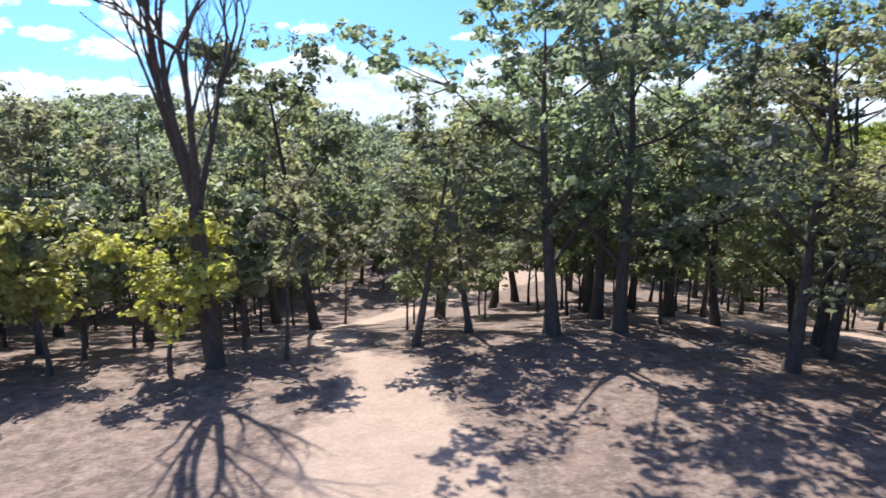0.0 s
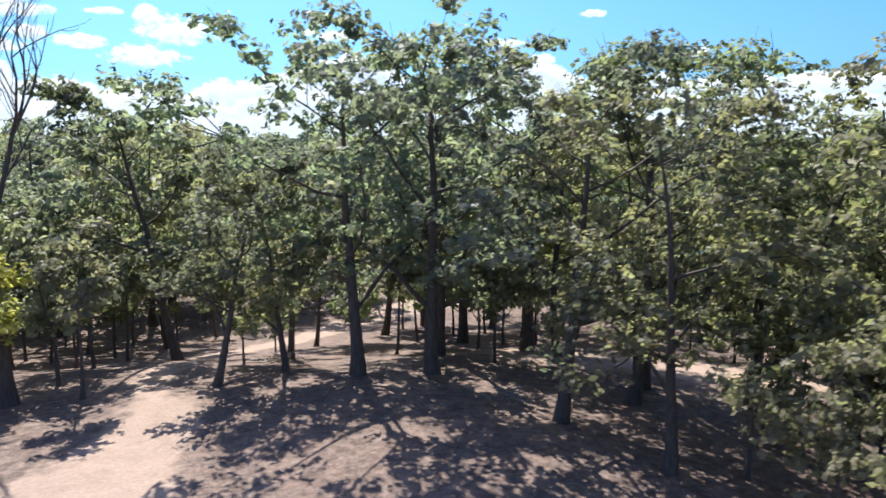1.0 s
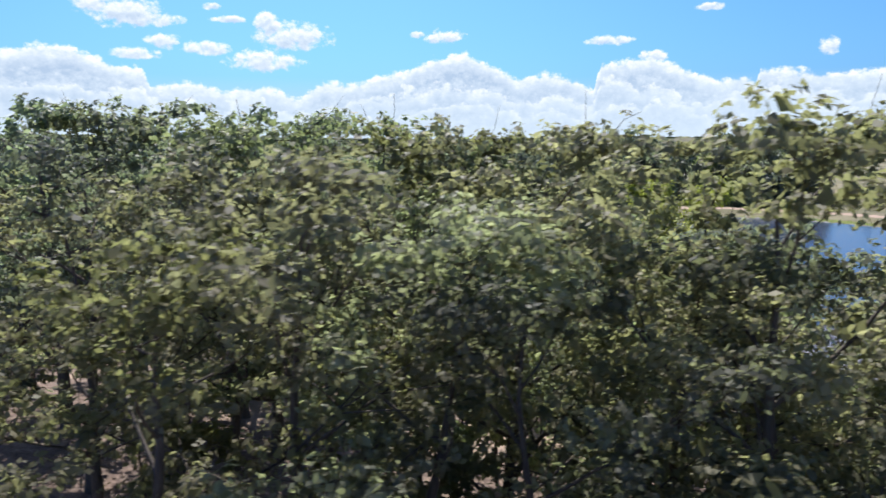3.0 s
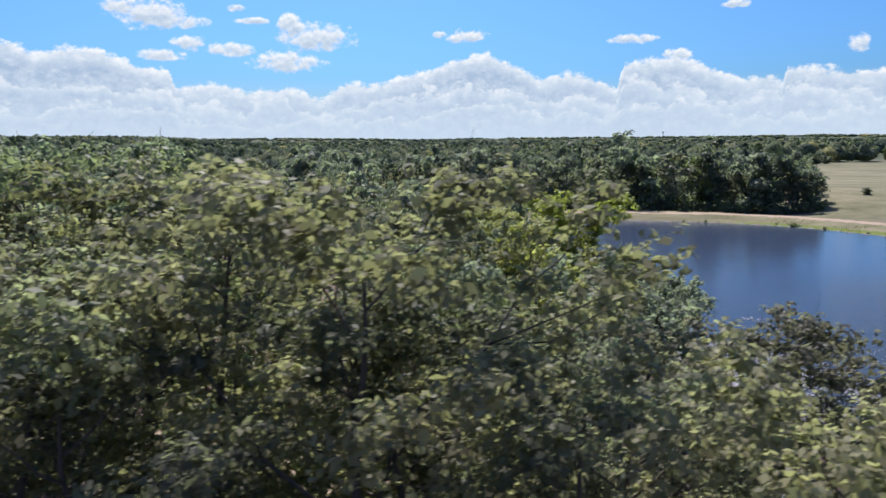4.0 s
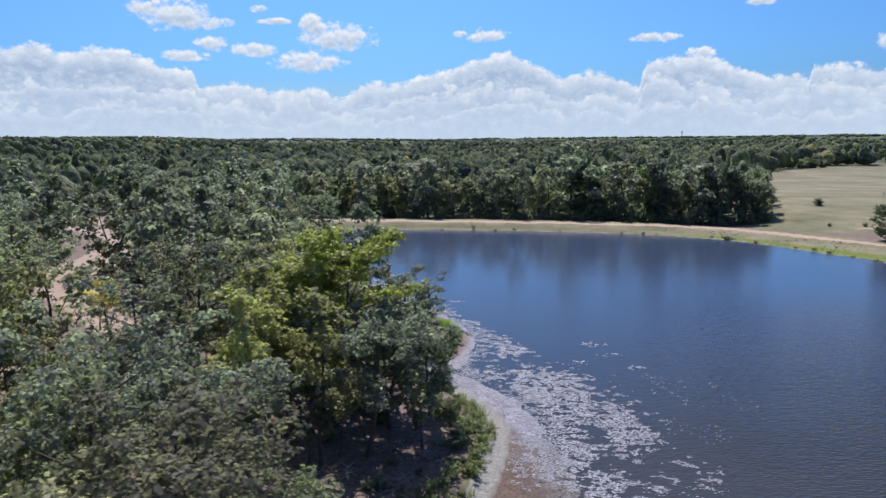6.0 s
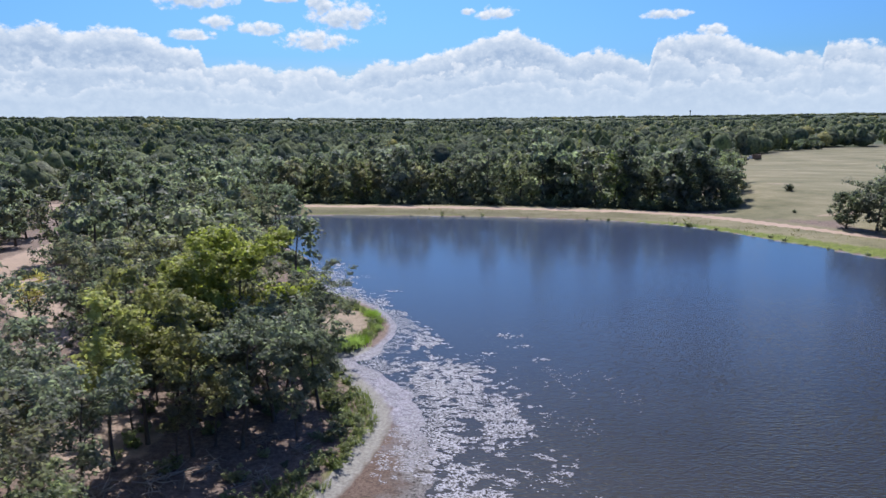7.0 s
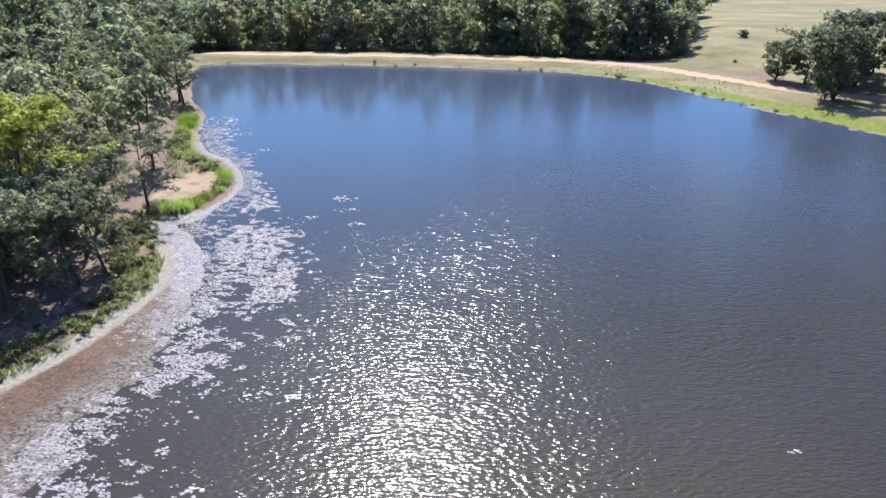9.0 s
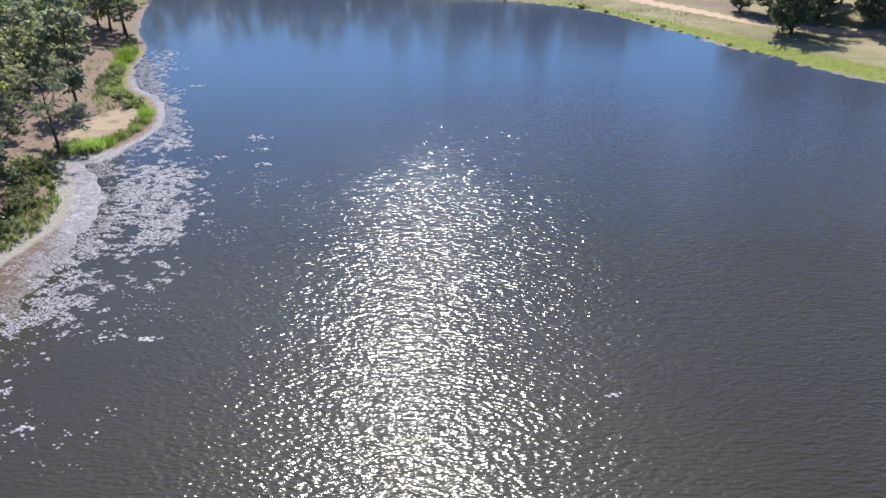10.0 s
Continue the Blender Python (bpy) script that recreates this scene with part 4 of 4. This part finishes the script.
def ragged(x, y, scale, seed, octaves=4):
    """Uneven patches between 0 and 1, made of several sizes of noise on a lattice."""
    g = np.random.default_rng(seed)
    table = g.uniform(0, 1, (256, 256))
    total, amp, norm = 0.0, 1.0, 0.0
    for _ in range(octaves):
        u, v_ = x / scale, y / scale
        i, j = np.floor(u).astype(int), np.floor(v_).astype(int)
        a, b = u - i, v_ - j
        a, b = a * a * (3 - 2 * a), b * b * (3 - 2 * b)
        p = lambda di, dj: table[(i + di) % 256, (j + dj) % 256]
        total = total + amp * ((p(0, 0) * (1 - a) + p(1, 0) * a) * (1 - b) + (p(0, 1) * (1 - a) + p(1, 1) * a) * b)
        norm, amp, scale = norm + amp, amp * 0.6, scale * 0.47
    return total / norm


rng = np.random.default_rng(77)
px, py = rng.uniform(0, 36, 620000), rng.uniform(20, 108, 620000)
pd, pin = line_dist(px, py, POND, True), in_pond(px, py)
reach = np.interp(py, [20, 30, 36, 41, 48, 51, 57, 61, 68, 78, 90, 104, 108], [13.5, 13.5, 13, 13.5, 13.8, 13.2, 12, 10.5, 5.5, 4.0, 6.0, 6.5, 3])
v = pd / reach
clump = 0.5 * ragged(px * 1.15, py * 0.8, 3.6, 5, 5) + 0.5 * ragged(px, py * 1.5, 0.7, 6, 3)
need = np.interp(v, [0, 0.12, 0.3, 0.55, 0.85, 1.0], [0.52, 0.45, 0.44, 0.475, 0.54, 0.64]) + 0.26 * step(44 - py, 0, 10) * step(0.5 - v, 0, 0.2)
keep = pin & (px < 40) & (v < 1.05) & (clump > need) & (pd > 0.6) & (py < 106) & (rng.uniform(0, 1, len(px)) < np.interp(pd, [0, 3, 6], [0.5, 0.6, 0.7]))
px, py, pd = px[keep], py[keep], pd[keep]
floating_leaves("floating_leaves", rng, px, py, rng.uniform(0.02, 0.07, len(px)) * (1 + 0.25 * (pd > 4)))
ex, ey, es = [], [], []
for cx, cy, r in ((29.4, 68.0, 1.0), (31.8, 60.7, 0.8), (27.0, 62.3, 0.5), (30.4, 64.5, 0.7), (14.9, 86.5, 0.8), (9.0, 95.0, 1.0), (33.0, 33.0, 0.5), (30.2, 25.2, 0.5), (31.0, 33.3, 0.7), (60.8, 29.6, 0.25)):
    k = int(26 * r)
    ex += list(cx + rng.normal(0, r * 0.75, k))
    ey += list(cy + rng.normal(0, r * 0.4, k))
    es += list(rng.uniform(0.06, 0.17, k))
fx, fy = rng.uniform(14, 40, 5200), rng.uniform(14, 62, 5200)
fd = line_dist(fx, fy, POND, True)
ok = in_pond(fx, fy) & (fd > 9) & (fd < 21) & (ragged(fx, fy, 2.4, 9, 4) > np.interp(fd, [9, 14, 21], [0.52, 0.57, 0.66]))
ex, ey, es = ex + list(fx[ok]), ey + list(fy[ok]), es + list(rng.uniform(0.03, 0.085, int(ok.sum())))
floating_leaves("floating_leaves", rng, np.array(ex), np.array(ey), np.array(es))


def make_bush(name, seed, wide, tall, count, leaf, mat, label, group):
    g = np.random.default_rng(seed)
    bush = tagged(new(name), label, "shrub", group)
    stems = []
    tips = []
    for i in range(9):
        a = i * 2.4
        d = np.array([math.cos(a) * 0.55, math.sin(a) * 0.55, 1.0])
        p = bent(g, (0, 0, -0.1), d / np.linalg.norm(d), tall * g.uniform(0.6, 1.0), 3, 0.18)
        stems.append(tube(p, (0.018, 0.014, 0.01, 0.005), 4))
        tips += [p[1], p[2], p[3]]
    part("stem", soup("stem", *joined(stems)), BARK, bush)
    tips = np.array(tips) * np.array([wide / (tall * 0.45), wide / (tall * 0.45), 1])
    part("foliage", soup("foliage", *leaves(g, tips, count // 27, 0.34 * wide + 0.12, leaf), smooth=False), mat, bush)
    return bush


weed = make_bush("shrub", 51, 0.8, 0.95, 270, 0.23, WEED, "low green shrub on the pond's bank", "bank shrubs")
weed_b = make_bush("shrub", 52, 0.65, 0.7, 250, 0.22, GREY, "low grey-green shrub on the pond's bank", "bank shrubs")
weed_c = make_bush("shrub", 53, 0.7, 1.3, 270, 0.23, OAK, "dark green shrub under the trees", "bank shrubs")
shrubs = []
cx, cy = rng.uniform(0, 22, 2600), rng.uniform(24, 100, 2600)
cd, ci = line_dist(cx, cy, POND, True), in_pond(cx, cy)
for x, y, d, inside in zip(cx, cy, cd, ci):
    bare_spot = math.hypot((x - 10.8) / 3.2, (y - 70.5) / 6) < 1
    if inside or d < 0.9 or d > (4.6 if y < 62 else 3.6) or bare_spot or any(math.hypot(x - a, y - b) < 0.85 for a, b in shrubs) or len(shrubs) > 150:
        continue
    shrubs.append((x, y))
    kind = weed if d < 2.6 and rng.random() < 0.7 else (weed_b if rng.random() < 0.55 else weed_c)
    plant(kind, x, y, rng.uniform(0.6, 1.2), rng.uniform(0, 6.28), 0.03)
for i in range(54):
    x = -36 + i * 2.35 + rng.uniform(-0.8, 0.8)
    y = float(np.interp(x, [-40, -22, 13, 43, 70, 86], [186, 182.6, 176.6, 173, 167.2, 163])) + rng.uniform(-0.6, 1.2)
    plant(weed_c if i % 3 else weed_b, x, y, rng.uniform(2.2, 3.6), rng.uniform(0, 6.28), 0.1)
for i in range(36):
    x, y = rng.uniform(-6, 12), rng.uniform(30, 58)
    if not in_pond(np.array(x), np.array(y)):
        plant(weed_c, x, y, rng.uniform(0.5, 1.0), rng.uniform(0, 6.28), 0.03)


def make_reeds(seed, count, wide, tall, label):
    g = np.random.default_rng(seed)
    clump_ = tagged(new("reed_clump"), label, "reeds", "reeds round the bank")
    p = g.normal(0, wide * 0.45, (count, 2))
    h = tall * g.uniform(0.55, 1.1, count)
    lean = g.normal(0, 0.22, (count, 2))
    a = g.uniform(0, 6.28, count)
    side = np.stack([np.cos(a), np.sin(a), 0 * a], 1) * 0.022
    base = np.column_stack([p, np.full(count, -0.05)])
    m_ = base + np.column_stack([lean * h[:, None] * 0.4, h * 0.6])
    t_ = base + np.column_stack([lean * h[:, None] * 1.1, h])
    co = np.stack([base - side, base + side, m_ + side, m_ - side, m_ - side, m_ + side, t_ + side * 0.2, t_ - side * 0.2], 1).reshape(-1, 3)
    part("foliage", soup("foliage", co, np.arange(8 * count).reshape(-1, 4), False), REED, clump_)
    return clump_


reeds = make_reeds(61, 420, 1.2, 1.1, "bright green reeds at the water's edge")
for x, y, s in ((13.2, 63.8, 1.0), (12.1, 62.8, 0.95), (11.2, 63.9, 0.8), (14.0, 65.0, 0.7), (14.9, 69.5, 0.6), (14.6, 72.0, 0.75), (13.6, 74.6, 0.8), (6.0, 83.0, 0.7), (-0.8, 98.5, 1.1), (-2.4, 102.5, 1.0), (-0.4, 95.5, 0.8)):
    plant(reeds, x, y, s, rng.uniform(0, 6.28), 0.0)


def make_brush(seed, count, wide, label):
    """A heap of dead twigs."""
    g = np.random.default_rng(seed)
    heap = tagged(new("brush_heap"), label, "dead wood", "brush heaps")
    for _ in range(count):
        a = g.uniform(0, 6.28)
        p = bent(g, (*g.normal(0, wide * 0.4, 2), g.uniform(0.02, 0.35)), (math.cos(a), math.sin(a), g.normal(0.05, 0.2)), g.uniform(0.5, 1.7), 3, 0.15)
        p[:, 2] = np.maximum(p[:, 2], 0.02)
        part("branch", soup("branch", *tube(p, np.array((0.036, 0.028, 0.019, 0.008)) * g.uniform(0.5, 1.4), 4)), STICK, heap)
    return heap


brush = make_brush(71, 40, 1.2, "heap of dead grey-brown branches on the ground")
for x, y, s in ((11.5, 37.6, 1.0), (6.0, 36.5, 1.3), (3.0, 34.5, 1.2), (8.2, 38.8, 0.9), (10.8, 42.8, 0.8), (0.5, 35.2, 1.0), (13.6, 41.5, 0.7), (-32.0, 31.0, 0.8), (-18.5, 61.5, 1.4), (-24.0, 23.0, 0.6)):
    plant(brush, x, y, s, rng.uniform(0, 6.28), 0.0)
stand(dead, -18.2, 61.7, 0.35)

# small plants along the dam's waterline, one young cedar in the field
for i in range(80):
    k = int(np.interp(i, [0, 79], [len(POND) * 16 / 32, len(POND) * 24.5 / 32]))
    p = POND[k] + rng.normal(0, 0.8, 2)
    if not in_pond(np.array(p[0]), np.array(p[1])):
        plant(weed_c if rng.random() < 0.5 else weed_b, p[0], p[1], rng.uniform(0.25, 0.75) * (1.6 if rng.random() < 0.15 else 1.0), rng.uniform(0, 6.28), 0.03)


# ---- far things ----
def box(w, d, h, at=(0, 0, 0), bevel=0.04, taper=1.0):
    """A block with rounded edges, its base centred on at."""
    bm = bmesh.new()
    bmesh.ops.create_cube(bm, size=1.0)
    for v in bm.verts:
        k = taper if v.co.z > 0 else 1.0
        v.co = Vector((v.co.x * w * k + at[0], v.co.y * d * k + at[1], (v.co.z + 0.5) * h + at[2]))
    if bevel:
        bmesh.ops.bevel(bm, geom=bm.edges[:], offset=bevel, segments=2, affect="EDGES")
    me = bpy.data.meshes.new("block")
    bm.to_mesh(me)
    bm.free()
    return me


def round_part(r, depth, at, sides=18):
    """A short cylinder lying along y, as a wheel does."""
    bm = bmesh.new()
    bmesh.ops.create_cone(bm, cap_ends=True, segments=sides, radius1=r, radius2=r, depth=depth)
    bmesh.ops.rotate(bm, verts=bm.verts, cent=(0, 0, 0), matrix=Matrix.Rotation(radians(90), 3, "X"))
    bmesh.ops.bevel(bm, geom=[e for e in bm.edges if len(e.link_faces) == 2 and e.calc_face_angle() > 1], offset=0.03, segments=2, affect="EDGES")
    bmesh.ops.translate(bm, verts=bm.verts, vec=at)
    me = bpy.data.meshes.new("disc")
    bm.to_mesh(me)
    bm.free()
    return me


PAINT = plain("dusty_white_paint", (0.55, 0.53, 0.50), (0.74, 0.72, 0.69), 1.5, 0.4)
RUST = plain("rusty_brown_panel", (0.10, 0.065, 0.045), (0.22, 0.15, 0.10), 2.0, 0.8)
RUBBER = plain("black_rubber", (0.02, 0.02, 0.02), (0.045, 0.042, 0.04), 8.0, 0.85)
STEEL = plain("grey_steel", (0.30, 0.30, 0.30), (0.45, 0.45, 0.44), 3.0, 0.45, 0.8)
DARK_GLASS = plain("dark_window_glass", (0.02, 0.024, 0.028), (0.035, 0.04, 0.045), 1.0, 0.08)
POLE_WOOD = plain("weathered_pole_wood", (0.14, 0.11, 0.085), (0.26, 0.21, 0.17), 2.5, 0.9)


def wheels(truck, xs_, half):
    for x in xs_:
        for side in (-1, 1):
            wheel = part("wheel", round_part(0.38, 0.24, (x, side * half, 0.38)), RUBBER, truck)
            part("rim", round_part(0.2, 0.26, (x, side * half, 0.38)), STEEL, wheel)


def make_pickup():
    t = tagged(new("pickup_truck"), "dusty white pickup truck on the dirt yard", "truck")
    part("body", box(5.2, 1.85, 0.62, (0, 0, 0.45), 0.08), PAINT, t)
    part("cab", box(2.1, 1.7, 0.75, (0.35, 0, 1.05), 0.1, 0.82), PAINT, t)
    part("bed_wall", box(1.9, 0.08, 0.3, (-1.6, 0.85, 1.05), 0.02), PAINT, t)
    part("bed_wall", box(1.9, 0.08, 0.3, (-1.6, -0.85, 1.05), 0.02), PAINT, t)
    part("tailgate", box(0.08, 1.7, 0.3, (-2.52, 0, 1.05), 0.02), RUST, t)
    part("windscreen", box(0.05, 1.35, 0.42, (1.26, 0, 1.22), 0.01), DARK_GLASS, t)
    part("side_window", box(1.45, 0.05, 0.4, (0.35, 0.81, 1.22), 0.01), DARK_GLASS, t)
    part("side_window", box(1.45, 0.05, 0.4, (0.35, -0.81, 1.22), 0.01), DARK_GLASS, t)
    part("bumper", box(0.15, 1.8, 0.2, (2.65, 0, 0.5), 0.04), STEEL, t)
    wheels(t, (-1.6, 1.65), 0.82)
    return t


def make_farm_truck():
    t = tagged(new("farm_truck"), "old farm truck with a brown box body parked in the field", "truck")
    part("chassis", box(6.2, 0.9, 0.25, (0, 0, 0.55), 0.03), RUBBER, t)
    part("cab", box(1.5, 2.0, 1.45, (1.5, 0, 0.7), 0.12, 0.86), PAINT, t)
    part("bonnet", box(1.2, 1.8, 0.8, (2.75, 0, 0.65), 0.12, 0.9), PAINT, t)
    part("box_body", box(3.9, 2.3, 2.0, (-1.25, 0, 0.8), 0.04), RUST, t)
    part("windscreen", box(0.05, 1.5, 0.55, (2.2, 0, 1.45), 0.01), DARK_GLASS, t)
    part("side_window", box(0.8, 0.05, 0.5, (1.5, -0.97, 1.4), 0.01), DARK_GLASS, t)
    wheels(t, (-1.9, 2.5), 0.95)
    return t


for thing, x, y, turn in ((make_pickup(), -70.0, 163.5, 0.5), (make_farm_truck(), 162.0, 331.0, 3.0)):
    thing.matrix_basis = pose(x, y, float(height(x, y)[0]), 0, 0, math.degrees(turn))
for x, y, k in ((157.5, 333, 1.6), (160, 334.5, 2.2), (166.5, 333.5, 1.5), (155.5, 331.5, 1.2), (164.5, 334.5, 1.8)):
    plant(weed_b, x, y, k, x)

pole = tagged(new("utility_pole"), "weathered wooden utility pole at the field's edge", "pole")
part("pole", soup("pole", *tube([(0, 0, -0.5), (0, 0, 4.5), (0, 0, 9.3)], (0.17, 0.15, 0.11), 8)), POLE_WOOD, pole)
part("cross_arm", box(2.4, 0.12, 0.14, (0, 0.12, 8.5), 0.02), POLE_WOOD, pole)
for x in (-1.05, 0.0, 1.05):
    part("insulator", soup("insulator", *tube([(x, 0.12, 8.62), (x, 0.12, 8.74), (x, 0.12, 8.86)], (0.05, 0.07, 0.03), 8)), STEEL, pole)
pole.matrix_basis = pose(234, 341, float(height(234, 341)[0]), 0, 0, 30)

tower = tagged(new("water_tower"), "distant grey water tower on the wooded skyline", "tower")
part("column", soup("column", *tube([(0, 0, -2), (0, 0, 12), (0, 0, 27)], (2.2, 1.8, 1.8), 12)), STEEL, tower)
part("tank", soup("tank", *tube([(0, 0, 26), (0, 0, 28), (0, 0, 33), (0, 0, 36), (0, 0, 36.6)], (1.8, 3.4, 4.0, 2.6, 0.1), 16)), STEEL, tower)
tower.matrix_basis = pose(1138, 3500, float(height(1138, 3500)[0]))
cedar = make_bush("shrub", 54, 1.0, 2.4, 500, 0.3, OAK_B, "dark green young cedar bush in the dry field", "field shrubs")
plant(cedar, 106.1, 172.5, 0.9, 0.3)
for x, y, k in ((103, 147, 0.5), (107, 150, 0.45), (97, 150, 0.4), (113, 146, 0.5), (150, 352, 3.0), (158, 362, 3.2), (175, 375, 3.0), (228, 428, 3.6), (236, 432, 3.4), (244, 434, 3.0)):
    plant(cedar, x, y, k, x)


# ---- grass on the bank, the spit and the dam ----
def grass(name, x, y, tall, mat, label, seed, blades=4):
    g = np.random.default_rng(seed)
    x, y, tall = np.repeat(x, blades), np.repeat(y, blades), np.repeat(tall, blades)
    n = len(x)
    x, y = x + g.normal(0, 0.07, n), y + g.normal(0, 0.07, n)
    base = np.column_stack([x, y, height(x, y) - 0.02])
    h = tall * g.uniform(0.6, 1.2, n)
    a = g.uniform(0, 6.28, n)
    side = np.stack([np.cos(a), np.sin(a), 0 * a], 1) * (0.02 + 0.03 * tall[:, None])
    tip = base + np.column_stack([g.normal(0, 0.35, (n, 2)) * h[:, None], h])
    co = np.stack([base - side, base + side, tip + side * 0.3, tip - side * 0.3], 1).reshape(-1, 3)
    me = soup(name, co, np.arange(4 * n).reshape(-1, 4), False)
    me.materials.append(mat)
    return tagged(new(name, me), label, "grass", kind="stuff")


STRAW = leaf_material("dry_grass_blades", (0.13, 0.115, 0.05), (0.21, 0.185, 0.085), (0.31, 0.27, 0.14), 0.35)
gx, gy = rng.uniform(-12, 20, 60000), rng.uniform(22, 118, 60000)
gd, gi = line_dist(gx, gy, POND, True), in_pond(gx, gy)
thin_out = waves(gx, gy, 1.6, 21) + rng.normal(0, 0.4, len(gx))
ok = ~gi & (gd > 0.6) & (gd < 6) & (ragged(gx, gy, 5.0, 31, 3) > 0.44) & (thin_out > -0.35 + 0.22 * gd) & (np.hypot((gx - 10.8) / 3.0, (gy - 70.5) / 5.8) > 1)
grass("bank_grass", gx[ok], gy[ok], rng.uniform(0.25, 0.65, ok.sum()), WEED, "green grass and weeds along the pond's bank", 91, 3)
gx, gy = rng.uniform(-30, 112, 60000), rng.uniform(92, 176, 60000)
gd, gi, gr = line_dist(gx, gy, POND, True), in_pond(gx, gy), line_dist(gx, gy, DAM_ROAD)
ok = ~gi & (gd > 0.3) & (gd < 12) & (gr > 2.6) & (gx > -22) & (gy + 0.6 * np.maximum(gx - 60, 0) > 140) & (waves(gx, gy, 2.2, 22) + rng.normal(0, 0.5, len(gx)) > 0.2)
wet = ok & (gd < np.interp(gx, [45, 60, 100], [0.5, 1.8, 4.8]))
grass("dam_grass", gx[ok & ~wet], gy[ok & ~wet], rng.uniform(0.15, 0.45, (ok & ~wet).sum()), STRAW, "dry tan grass on the dam", 92, 2)
grass("dam_grass", gx[wet], gy[wet], rng.uniform(0.2, 0.5, wet.sum()), REED, "bright green grass at the dam's waterline", 93, 2)

# forms of tree that found no place in the wood
for ob in [o for o in bpy.data.objects if o.parent is None and o.type == "EMPTY" and o.matrix_basis.translation.length < 0.01]:
    for child in list(ob.children_recursive):
        bpy.data.objects.remove(child)
    bpy.data.objects.remove(ob)
